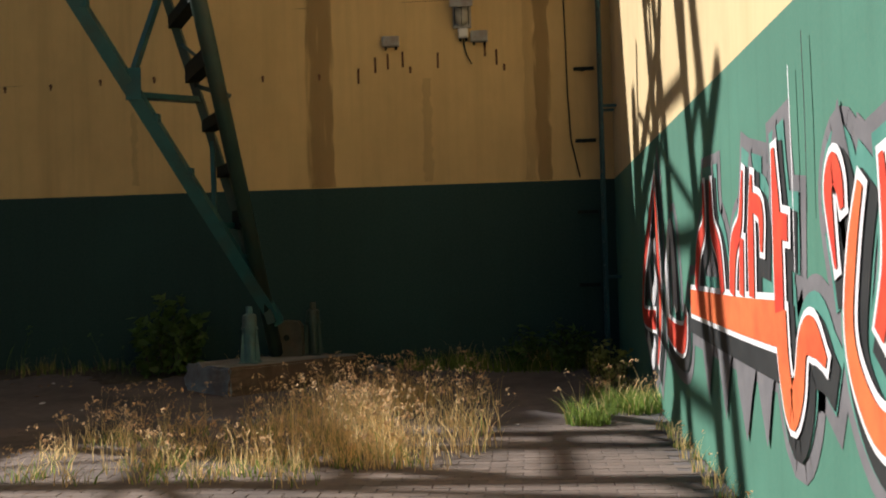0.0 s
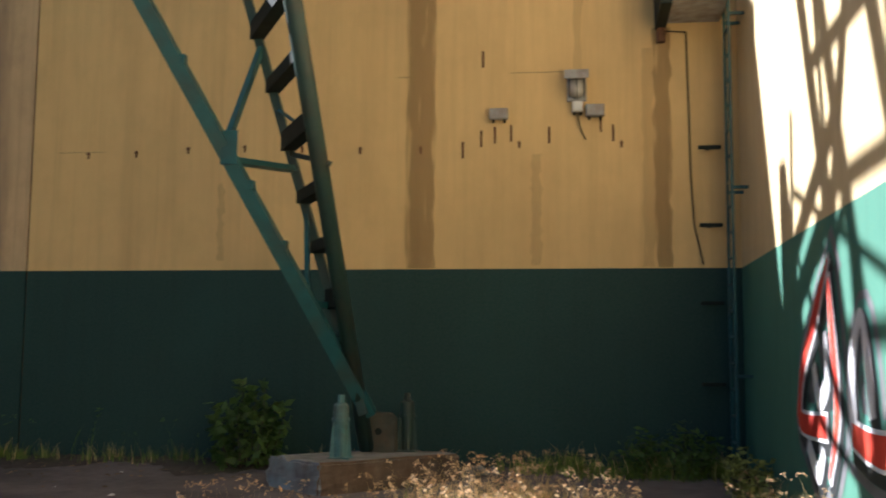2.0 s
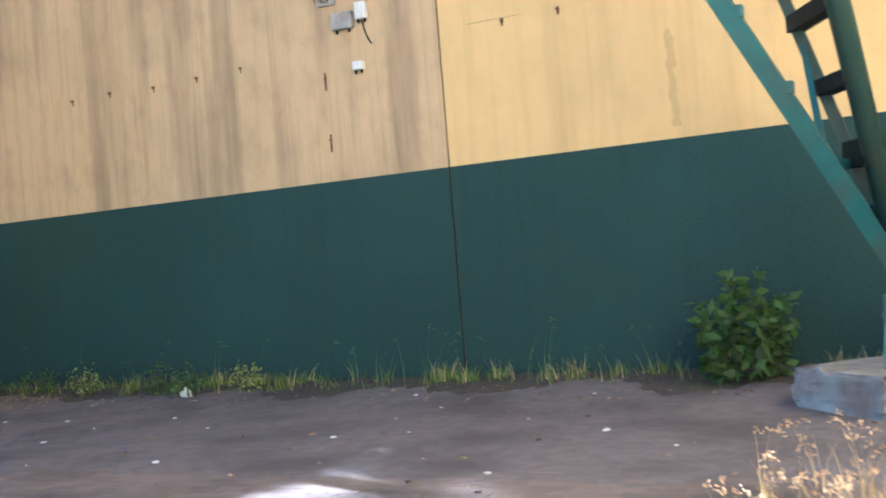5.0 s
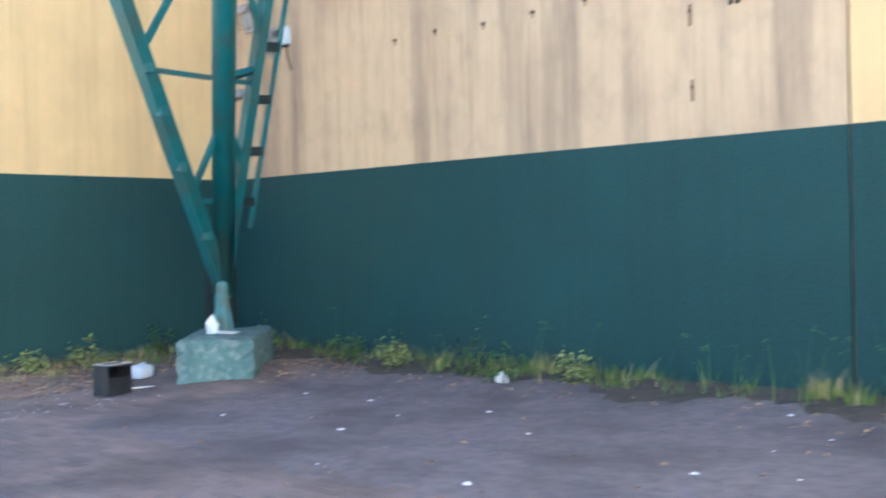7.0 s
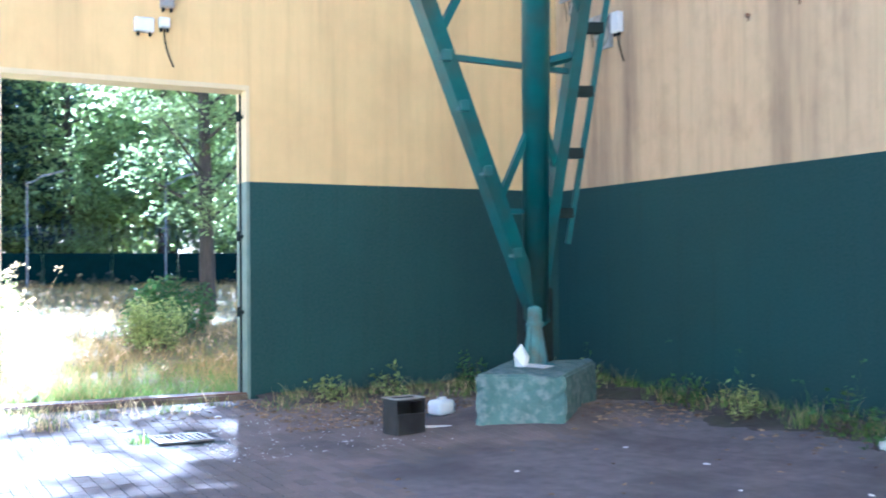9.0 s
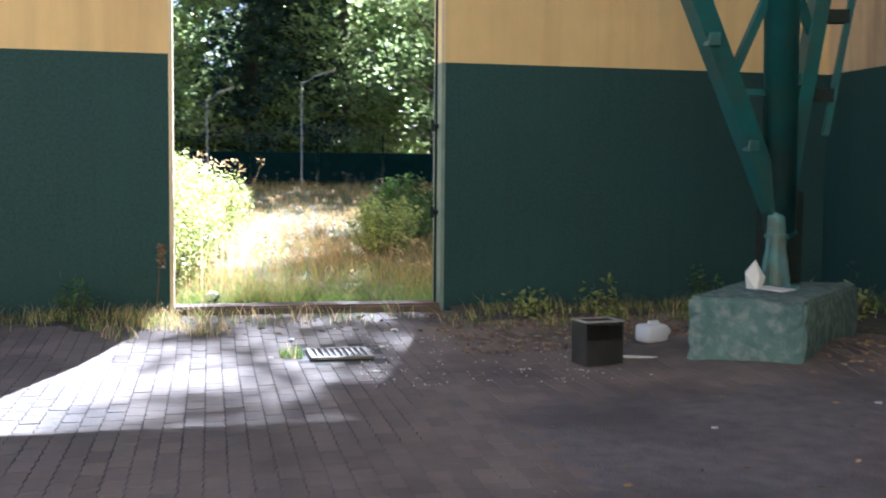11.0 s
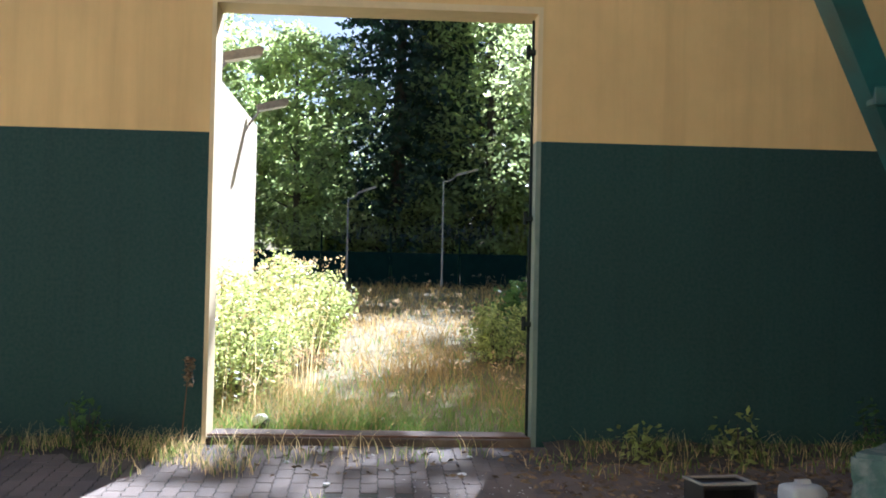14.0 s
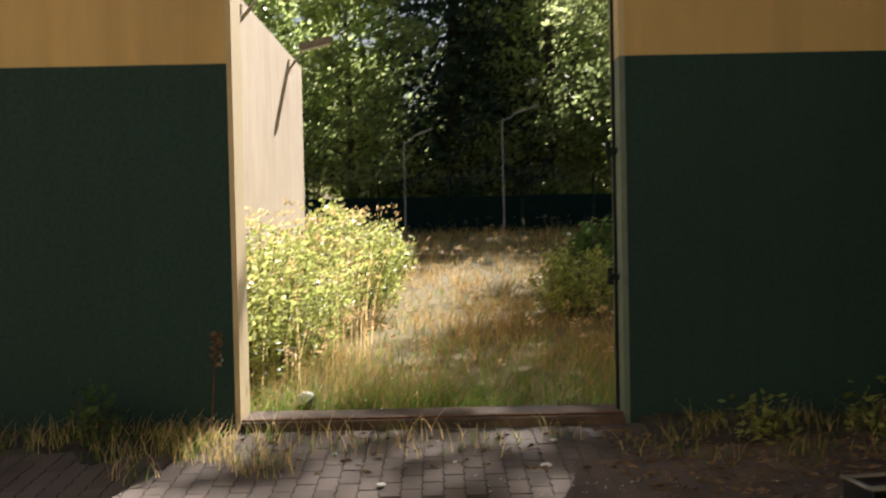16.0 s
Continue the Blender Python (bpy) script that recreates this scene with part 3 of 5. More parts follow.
part("gusset", box(pc(5.15) + Vector((-0.22, -0.13, -0.12)), pc(5.15) + Vector((0.06, -0.115, 0.2)), 0.005), M_STEEL, leg)
for z in (2.5, 3.1, 4.3, 4.9, 5.5):
    bolts(leg, pl(z) + Vector((0.07, -0.02, 0)), pl(z + 0.12) + Vector((0.07, -0.02, 0)), 1)
for z, h in ((1.58, 0.04), (2.03, 0.22), (2.62, 0.13), (3.2, 0.14), (3.86, 0.22), (4.52, 0.15), (5.2, 0.2), (5.9, 0.15), (6.6, 0.2), (7.3, 0.15)):
    part("batten", beam(pr(z), pc(z), h, 0.16 if h > 0.1 else 0.2, (0, 0, 1)), M_STEEL_D if h > 0.1 else M_STEEL, leg, "dark batten plate" if h > 0.1 else "")
part("bracket", beam(pr(3.72), pc(3.42) + Vector((0.12, -0.05, 0)), 0.05, 0.05), M_STEEL_O, leg)
arc = [(13.70, 0.32), (14.02, 0.32), (14.01, 0.70), (13.96, 0.76), (13.77, 0.77), (13.71, 0.71)]
part("hinge_plate", prism(arc, -1.06, -0.88, 1), M_HOUSING, leg, "brown steel cheek plate")
part("hinge_pin", tube((13.83, -1.085, 0.56), (13.83, -0.86, 0.56), 0.04, 0.04, 12), M_STEEL_D, leg)
pedestal(leg, (13.58, -1.88, 0.32), M_FOOT, "pale green cast foot with ribs", 0.8, 0.105)
pedestal(leg, (14.12, -0.84, 0.32), M_STEEL_O, "dark olive cast foot", 0.8, 0.105)

# leg in the corner by the gate
LEG_B = (2.22, -1.78, 1.05)
leg2 = thing("steel_pylon", "green steel pylon with thick round tube on a stained block", "pylon", "legs of the gantry")
d2l, d2c, d2r, d2b = (0.38, -0.65), (0.38, -0.235), (0.32, -0.02), (0.02, -0.10)
ql, qc, qr, qb = [lambda z, d=d: chord_point(LEG_B, d, z, 1.05) for d in (d2l, d2c, d2r, d2b)]
part("chord", channel(ql(0.95), ql(HI), 0.17, 0.15, (1, 0, 0)), M_STEEL, leg2)
part("chord", tube(qc(1.0), qc(HI), 0.125, 0.135, 20), M_STEEL, leg2, "thick round main tube", True)
part("chord", channel(qr(0.85), qr(HI), 0.13, 0.12, (1, 0, 0)), M_STEEL, leg2)
for z in (2.05, 3.36, 5.6, 7.6):
    part("strut", beam(ql(z), qc(z), 0.07, 0.075), M_STEEL, leg2)
    part("strut", beam(qc(z), qr(z + 0.15), 0.07, 0.075), M_STEEL, leg2)
    part("strut", beam(ql(z), qr(z), 0.05, 0.05), M_STEEL, leg2)
for z, w in ((2.1, 2.95), (3.5, 5.1), (5.8, 7.5)):
    part("brace", beam(ql(z), qc(w), 0.065, 0.05), M_STEEL, leg2)
    part("brace", beam(qr(z + 0.35), qc(w + 0.1), 0.065, 0.05), M_STEEL, leg2)
for z in (1.6, 2.35, 2.9, 3.3, 4.1):
    bolts(leg2, ql(z), ql(z + 0.1), 1, 0.025, (0.07, -0.03, 0))
ladder(leg2, qr(1.75) + Vector((-0.08, 0.17, 0)), (0.31, -0.005), 1.75, 8.6, (0.35, 1, 0), 0.24, 0.58)
pedestal(leg2, (2.32, -1.86, 0.54), M_FOOT, "green cast foot with ribs")
part("hinge_plate", box((1.95, -1.85, 0.545), (2.12, -1.5, 1.3), 0.02), M_STEEL_D, leg2, "dark hinge plates at the foot")

# lattice girder that the legs carry
girder = thing("gantry_girder", "green steel lattice girder carried high on the two legs", "girder")
gz, gy = (9.0, 10.6), (-1.9, -3.8)
for y in gy:
    for z in gz:
        part("chord", beam((1.2, y, z), (14.6, y, z), 0.22, 0.22), M_STEEL, girder)
    for i in range(9):
        x = 1.4 + 1.6 * i
        part("brace", beam((x, y, gz[0] if i % 2 else gz[1]), (x + 1.6, y, gz[1] if i % 2 else gz[0]), 0.12, 0.12), M_STEEL, girder)
for i in range(10):
    x = 1.3 + 1.45 * i
    part("tie", beam((x, gy[0], gz[0]), (x, gy[1], gz[0]), 0.12, 0.12, (1, 0, 0)), M_STEEL, girder)


# ---- concrete blocks ----
def worn_block(name, corners, z0, z1, mats, label):
    """A cast block with chamfered and chipped edges, from its four top corners."""
    mat = mats[0]
    rng = random.Random(len(label))
    bm = bmesh.new()
    lo = [bm.verts.new((x, y, z0)) for x, y in corners]
    hi = [bm.verts.new((x, y, z1)) for x, y in corners]
    bm.faces.new(lo[::-1])
    bm.faces.new(hi)
    for i in range(4):
        j = (i + 1) % 4
        bm.faces.new((lo[i], lo[j], hi[j], hi[i]))
    bmesh.ops.recalc_face_normals(bm, faces=bm.faces)
    bmesh.ops.subdivide_edges(bm, edges=bm.edges, cuts=9, use_grid_fill=True)
    for v in bm.verts:
        v.co += Vector([rng.gauss(0, 0.0035) for _ in range(3)])
    sharp = [e for e in bm.edges if len(e.link_faces) == 2 and e.calc_face_angle() > 0.9]
    bmesh.ops.bevel(bm, geom=sharp, offset=0.025, segments=2, affect="EDGES")
    block = link(name, bm, mat)
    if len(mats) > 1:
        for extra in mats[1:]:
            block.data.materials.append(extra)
        # sides facing -x take the second material, the other sides the third
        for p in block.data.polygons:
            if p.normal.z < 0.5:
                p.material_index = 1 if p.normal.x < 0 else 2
    return tagged(block, label, "concrete block", "feet of the gantry legs")


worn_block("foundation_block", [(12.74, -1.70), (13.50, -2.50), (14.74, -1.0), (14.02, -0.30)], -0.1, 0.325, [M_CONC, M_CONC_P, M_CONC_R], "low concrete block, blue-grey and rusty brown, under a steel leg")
worn_block("foundation_block", [(2.85, -2.85), (3.32, -2.18), (2.16, -1.0), (1.62, -1.72)], 0.0, 0.54, [M_CONC_G], "green stained concrete block with flaking paint under a steel leg")


# ---- wood, meadow and fence beyond the gate ----
def tree(kind, x, y, height, spread, seed, leaves=11000, leaf=0.145):
    rng = np.random.default_rng(seed)
    z0 = land_z(x, y) - 0.05
    conifer = kind == "spruce"
    t = thing("spruce_tree" if conifer else "tree", "tall dark spruce with drooping needle boughs" if conifer else "tall broadleaf tree with an uneven sunlit crown", "tree", "wood behind the meadow", (x, y, z0))
    bm = bmesh.new()
    lean = Vector((rng.normal() * 0.02 * height, rng.normal() * 0.02 * height, height * 0.92))
    add_tube(bm, (0, 0, 0), lean * 0.5, 0.018 * height, 0.012 * height, 8)
    add_tube(bm, lean * 0.5, lean, 0.012 * height, 0.003 * height, 8)
    centres, radii = [], []
    if conifer:
        n = 60
        for i in range(n):
            f = 0.10 + 0.9 * i / n
            r = spread * (1 - f) ** 0.8 + 0.15
            for k in range(4):
                a = i * 2.4 + k * 1.57 + rng.normal() * 0.2
                c = lean * f / 0.92
                e = Vector((math.cos(a) * r, math.sin(a) * r, -0.25 * r))
                if i % 3 == 0:
                    add_tube(bm, c, c + e, 0.03, 0.008, 4)
                for s in (0.35, 0.7, 0.95):
                    centres.append(c + e * s)
                    radii.append((0.25 + 0.28 * r * (1 - s * 0.5), 0.25 + 0.28 * r * (1 - s * 0.5), 0.22))
        v, f = leaf_cloud(rng, [tuple(c) for c in centres], radii, 20000, 0.16, 0.5, 0.6)
        mat = M_NEEDLE
    else:
        for i in range(30):
            f = 0.18 + 0.8 * (i / 30)
            a = i * 2.399 + rng.normal() * 0.3
            r = spread * (0.35 + 0.65 * math.sin(math.pi * min(1, 0.15 + 0.9 * f)) ** 0.7) * (0.55 + 0.5 * rng.random())
            c = lean * f
            e = Vector((math.cos(a) * r, math.sin(a) * r, height * 0.09 * (0.5 + rng.random())))
            if f > 0.2:
                add_tube(bm, c, c + e * 0.9, 0.006 * height * (1.1 - f), 0.02, 5)
            for s in (0.55, 0.9):
                centres.append(c + e * s + Vector(rng.normal(size=3) * 0.3))
                q = (0.75 + 0.7 * rng.random()) * spread / 3.6
                radii.append((q * 1.25, q * 1.25, q * 0.75))
        v, f = leaf_cloud(rng, [tuple(c) for c in centres], radii, leaves, leaf, 0.7, 0.1)
        mat = M_LEAF_T
    part("trunk", bm, M_BARK, t)
    raw_mesh("crown", v.tolist(), f.tolist(), mat, t)
    return t


# the y = 7.0 tree is raised to 27 m to shade the gateway floor
TREES = [("tree", -33, -16.5, 15, 4.0), ("tree", -34, -11.8, 10.6, 3.4), ("tree", -31.5, -8.2, 9.6, 3.0), ("spruce", -34, -4.6, 19, 4.2), ("tree", -38, -8, 7.5, 3.0),
         ("tree", -33.5, -0.8, 15, 3.8), ("spruce", -38, -2.0, 18, 4.0), ("tree", -32, 2.6, 14, 3.6), ("tree", -34, 7.0, 27, 4.4), ("spruce", -36, 10.5, 17, 3.8), ("tree", -33, 13.5, 15, 4.2),
         ("tree", -38, 4.5, 12, 4), ("tree", -39, -13, 9, 3.5), ("spruce", -40, 15, 19, 4.0), ("tree", -31, 18.5, 15, 4.3), ("tree", -30, -22, 15, 4.3), ("tree", -35, -27, 17, 4.6),
         ("tree", -44, -10, 8, 4), ("tree", -45, -3, 9, 4), ("tree", -44, 3, 10, 4), ("tree", -45, 9, 9, 4), ("tree", -46, -18, 10, 4), ("spruce", -43, 20, 18, 4)]
made = {}
for i, (kind, x, y, h, s) in enumerate(TREES):
    if kind in made and i > 8:
        src = made[kind][i % min(4, len(made[kind]))]
        o = copy_thing(src[0], pose(x, y, land_z(x, y) - 0.05, 0, 0, 57 * i))
        k = h / src[1]
        o.scale = (k, k, k)
    else:
        made.setdefault(kind, []).append((tree(kind, x, y, h, s, 40 + i, 16800 if h > 25 else 10500), h))

# unseen tree, added only to shade the yard floor along the long wall
tree("tree", -12.0, 3.7, 21.5, 2.5, 77, 20000)
# two more added trees: they dapple the gate patch and shade the near meadow
tree("tree", -18.5, 1.8, 20.0, 3.0, 81, 9000)
tree("tree", -15.5, -0.2, 12.0, 2.3, 83, 13000, 0.07)

# undergrowth at the wood's edge
rng = np.random.default_rng(8)
cc = [(-31.5 - 3 * rng.random(), y, 1.2 + 3.2 * rng.random()) for y in np.linspace(-30, 24, 170)]
v, f = leaf_cloud(rng, cc, [(1.3, 1.1, 1.3)] * len(cc), 42000, 0.15, 0.7)
under = raw_mesh("undergrowth", v.tolist(), f.tolist(), M_LEAF_T)
tagged(under, "dark leafy undergrowth along the edge of the wood", "undergrowth", kind="stuff")


def meadow():
    """Tufted meadow grass: green by the sill, bleached further out, with hollows and taller seeding clumps."""
    rng = np.random.default_rng(5)
    n = 34000
    x = -0.45 - 28.5 * rng.random(n) ** 1.7
    y = -5.3 + (rng.random(n) - 0.5) * (5.5 - x * 0.9)
    lump = np.array([noise.noise(Vector((a * 0.55, b * 0.75, 3.0))) for a, b in zip(x, y)])
    keep = (y > -7.6) & (rng.random(n) < 0.45 + 1.4 * np.clip(lump + 0.25, 0, 1))
    x, y, lump = x[keep], y[keep], lump[keep]
    root = np.array([(a, b, land_z(a, b)) for a, b in zip(x, y)])
    far = np.clip(-x / 28, 0, 1)
    green = rng.random(len(x)) < np.clip(0.9 * np.exp(-(-x) / 3.2) + 0.18 - 0.15 * far - 0.5 * lump, 0.03, 0.9)
    w = 0.007 + 0.022 * far
    h = 0.24 + 0.25 * np.clip(lump + 0.1, 0, 1)
    v1, f1, _ = blades(rng, root[~green], h[~green], w[~green], 0.95)
    v2, f2, _ = blades(rng, root[green], h[green] * 0.75, w[green] * 1.3, 0.9)
    tall = (rng.random(len(x)) < 0.05) & ~green
    v3, f3, tips = blades(rng, root[tall], h[tall] * 1.7, w[tall] * 0.7, 0.4)
    v4, f4 = seed_heads(rng, tips, 0.13)
    v, f, s = merge((v1, f1, 0), (v2, f2, 1), (v3, f3, 0), (v4, f4, 2))
    return tagged(raw_mesh("meadow_grass", v, f, [M_HAY, M_GRASS, M_SEED], None, s), "sun-bleached meadow grass with green tufts beyond the gate", "grass", kind="stuff")


meadow()


def shrub(name, label, x, y, z, r, h, count, leaf_size, mat, seed, stalks=30, spikes=0):
    rng = np.random.default_rng(seed)
    t = thing(name, label, "shrub", "", (x, y, z))
    bm = bmesh.new()
    cs, rs = [], []
    for i in range(stalks):
        a, q = rng.random() * 6.283, math.sqrt(rng.random())
        tip = Vector((math.cos(a) * q * r[0], math.sin(a) * q * r[1], h * (1.0 - 0.45 * q) * (0.7 + 0.4 * rng.random())))
        foot = Vector((tip.x * 0.55, tip.y * 0.55, -0.03))
        add_tube(bm, foot, tip, 0.008, 0.003, 4)
        for s in (0.25, 0.45, 0.65, 0.85, 1.0):
            cs.append(tuple(foot.lerp(tip, s)))
            rs.append((0.10 + 0.13 * r[0] * (1 - 0.3 * s), 0.10 + 0.13 * r[1] * (1 - 0.3 * s), 0.16))
    tagged(part("stem", bm, M_BARK, t), kind="stuff")
    v, f = leaf_cloud(rng, cs, rs, count, leaf_size, 0.6)
    raw_mesh("foliage", v.tolist(), f.tolist(), mat, t)
    return t


shrub("weed_thicket", "tall sunlit weed thicket with pale leaves beside the gateway", -3.0, -6.95, 0.1, (2.4, 0.85), 1.35, 21000, 0.028, M_LEAF_L, 2, 140)
shrub("weed_thicket", "pale green weeds growing against the outer wall", -8.0, -6.6, 0.25, (3.2, 1.0), 1.5, 14000, 0.038, M_LEAF_L, 3, 110)
shrub("bush", "small pale-leaved bush standing in the dry meadow", -7.2, -3.5, 0.2, (0.8, 0.7), 0.95, 3200, 0.036, M_LEAF_L, 4, 30)
shrub("bush", "green bush beyond the gate jamb", -9.5, -2.6, 0.3, (1.0, 0.9), 1.2, 2600, 0.055, M_LEAF, 5, 30)
shrub("bush", "dense leafy bush beside the wall's free end", -3.2, -10.6, 0.1, (1.6, 1.6), 1.9, 6500, 0.055, M_LEAF_L, 6, 60)
shrub("bush", "leafy weeds behind the wall's free end", -1.6, -9.4, 0.1, (1.0, 0.8), 1.2, 3500, 0.05, M_LEAF, 7, 40)

rng = np.random.default_rng(23)
top_xy = np.stack([-0.9 - 8 * rng.random(260), -7.55 + 1.6 * rng.random(260)], 1)
v1, f1, tips = blades(rng, np.array([(a, b, land_z(a, b)) for a, b in top_xy]), 1.35, np.full(260, 0.008), 0.25)
v2, f2 = seed_heads(rng, tips, 0.15)
v, f, sl = merge((v1, f1, 0), (v2, f2, 1))
tagged(raw_mesh("tall_seed_stalks", v, f, [M_STRAW, M_STRAW], None, sl), "tall pale seeding stalks rising through the weed thicket", "grass", kind="stuff")

# outer wall that runs away from the gate
tagged(link("wall_outer", box((-12.2, -7.92, -0.3), (-THICK - 0.05, -7.62, 4.22), 0.01), M_PALE), "pale board-marked concrete wall in full sun", "wall", kind="structure")


def flood_lamp(x, y, z, turn):
    """A trough-shaped floodlight on a short arm above the outer wall."""
    t = thing("floodlight", "weathered trough floodlight on an arm above the outer wall", "floodlight", "floodlights on the outer wall", (x, y, z))
    part("arm", tube((0, 0, -0.35), (0, 0.35, 0.12), 0.03, 0.03, 8), M_GREY, t)
    part("housing", prism([(0.25, 0.05), (0.95, 0.22), (0.98, 0.34), (0.88, 0.38), (0.22, 0.2)], -0.12, 0.12), M_IRON, t)
    part("lens", prism([(0.28, 0.03), (0.92, 0.19), (0.93, 0.215), (0.27, 0.055)], -0.1, 0.1), M_WHITE, t, "milky lens")
    t.rotation_euler = (0, 0, turn)
    return t


for lamp in (flood_lamp(-6.6, -7.66, 4.29, 0.2), flood_lamp(-10.9, -7.66, 4.27, 0.2)):
    lamp.scale = (0.75, 0.75, 0.75)


def street_lamp(x, y, h, arm):
    z = land_z(x, y)
    t = thing("street_lamp", "slim grey lamp post with a curved arm before the fence", "street lamp", "lamps along the fence", (x, y, z))
    part("post", tube((0, 0, 0), (0, 0, h), 0.036, 0.028, 10), M_GREY, t)
    bm = bmesh.new()
    last = Vector((0, 0, h))
    for k in range(1, 6):
        a = k / 5 * 1.2
        p = Vector((0, arm * 0.45 * math.sin(a), h + 0.35 * (1 - math.cos(a))))
        add_tube(bm, last, p, 0.025, 0.025, 8)
        last = p
    part("arm", bm, M_GREY, t)
    part("lamp_head", beam(last, last + Vector((0, arm * 0.75, 0.22)), 0.14, 0.07, (1, 0, 0)), M_GREY, t, "long flat lamp head")
    return t


street_lamp(-27.5, -3.1, 3.6, 1.0)
street_lamp(-27.5, 1.6, 3.7, 1.0)
street_lamp(-28.5, -6.3, 3.0, 0.8)
street_lamp(-28.5, 8.2, 3.7, 1.0)

fence = thing("fence", "dark green mesh fence topped with coiled barbed wire", "fence")
for y in np.arange(-24, 24, 2.4):
    z = land_z(-29, y)
    part("post", tube((-29, y, z - 0.1), (-29, y, z + 1.9), 0.03, 0.03, 6), M_FENCE, fence)
for y in np.arange(-24, 23, 2.4):
    part("screen", box((-29.02, y + 0.04, 0.95), (-28.99, y + 2.36, 2.25), 0.004), M_FENCE, fence, "dark green woven screen")
bm = bmesh.new()
for z in np.arange(2.3, 2.75, 0.14):
    add_beam(bm, (-29, -24, z), (-29, 24, z), 0.012, 0.012)
tagged(part("wire", bm, M_WIRE, fence), kind="stuff")
bm = bmesh.new()
last = None
for i in range(2200):
    a = i * 0.5 + 1.3 * math.sin(i * 0.037)
    p = Vector((-29 + 0.33 * math.cos(a), -24 + i * 48 / 2200, 2.98 + 0.3 * math.sin(a) + 0.05 * math.sin(i * 0.013)))
    if last:
        add_beam(bm, last, p, 0.007, 0.007, (1, 0, 0))
    last = p
part("barbed_coil", bm, M_WIRE, fence, "coil of barbed wire")

# open shelter past the wall's free end
shed = thing("shelter", "open shelter with an orange tiled roof on dark posts", "shelter")
M_TILE = material("clay_tile", [(0.35, 0.13, 0.06), (0.5, 0.22, 0.1)], 5, 0.85, 0.3, stretch=(1, 3, 1))
part("roof", prism([(-14.2, 4.3), (-14.2, 3.15), (-8.1, 3.12), (-8.1, 3.36)], -22, -9.6, 1), M_TILE, shed, "faded orange tiled roof")
part("fascia", box((-8.099, -22, 3.2), (-8.03, -9.55, 3.38), 0.01), M_ROOF, shed, "pale grey fascia board")
part("soffit", box((-14.2, -22, 3.02), (-8.1, -9.6, 3.119), 0.01), M_STEEL_D, shed, "dark soffit boards")
part("back_wall", box((-14.3, -22, 0.0), (-14.1, -9.8, 3.01), 0.01), M_PALE, shed, "pale back wall")
for y in (-11.0, -12.2, -13.4):
    part("window", box((-14.09, y - 0.4, 1.2), (-14.05, y + 0.4, 2.3), 0.01), M_GLASS, shed, "dull window pane")
for y in (-10.2, -12.6, -15, -18):
    for x in (-8.5, -13.6):
        part("post", box((x - 0.06, y - 0.06, 0), (x + 0.06, y + 0.06, 3.13), 0.01), M_STEEL_D, shed)
part("rail", box((-13.7, -20, 1.5), (-13.6, -9.5, 1.6), 0.01), M_PALE, shed)


# ---- graffiti on the sunny wall ----
graffiti = thing("graffiti", "red and orange graffiti lettering with white outlines and black shadows", "graffiti")
layer = [0]


def smooth_line(pts, steps=5):
    """Catmull-Rom through control points (y, z, width)."""
    p = [pts[0]] + list(pts) + [pts[-1]]
    out = []
    for i in range(1, len(p) - 2):
        for k in range(steps):
            t = k / steps
            out.append(tuple(0.5 * (2 * b + (c - a) * t + (2 * a - 5 * b + 4 * c - d) * t * t + (3 * b - a - 3 * c + d) * t ** 3)
                             for a, b, c, d in zip(p[i - 1], p[i], p[i + 1], p[i + 2])))
    return out + [tuple(pts[-1])]


def sprayed(name, pts, extra, shift, depth, mat, curved=True):
    """One brush stroke: a ribbon of changing width, a hair in front of the wall."""
    line = smooth_line(pts) if curved else pts
    layer[0] += 1
    x = LENGTH - depth - layer[0] * 0.00012
    left, right = [], []
    for i, (y, z, w) in enumerate(line):
        a, b = line[max(0, i - 1)], line[min(len(line) - 1, i + 1)]
        d = Vector((b[0] - a[0], b[1] - a[1]))
        d = d.normalized() if d.length > 1e-6 else Vector((0, 1))
        n = Vector((-d.y, d.x)) * (w / 2 + extra)
        ext = d * extra * (1 if i == len(line) - 1 else -1 if i == 0 else 0)
        c = Vector((y + shift[0], z + shift[1])) + ext
        left.append(c + n)
        right.append(c - n)
    n = len(line)
    verts = [(x, *p) for p in left + right]
    faces = [(i, i + 1, n + i + 1, n + i) for i in range(n - 1)]
    return raw_mesh(name, verts, faces, mat, graffiti)


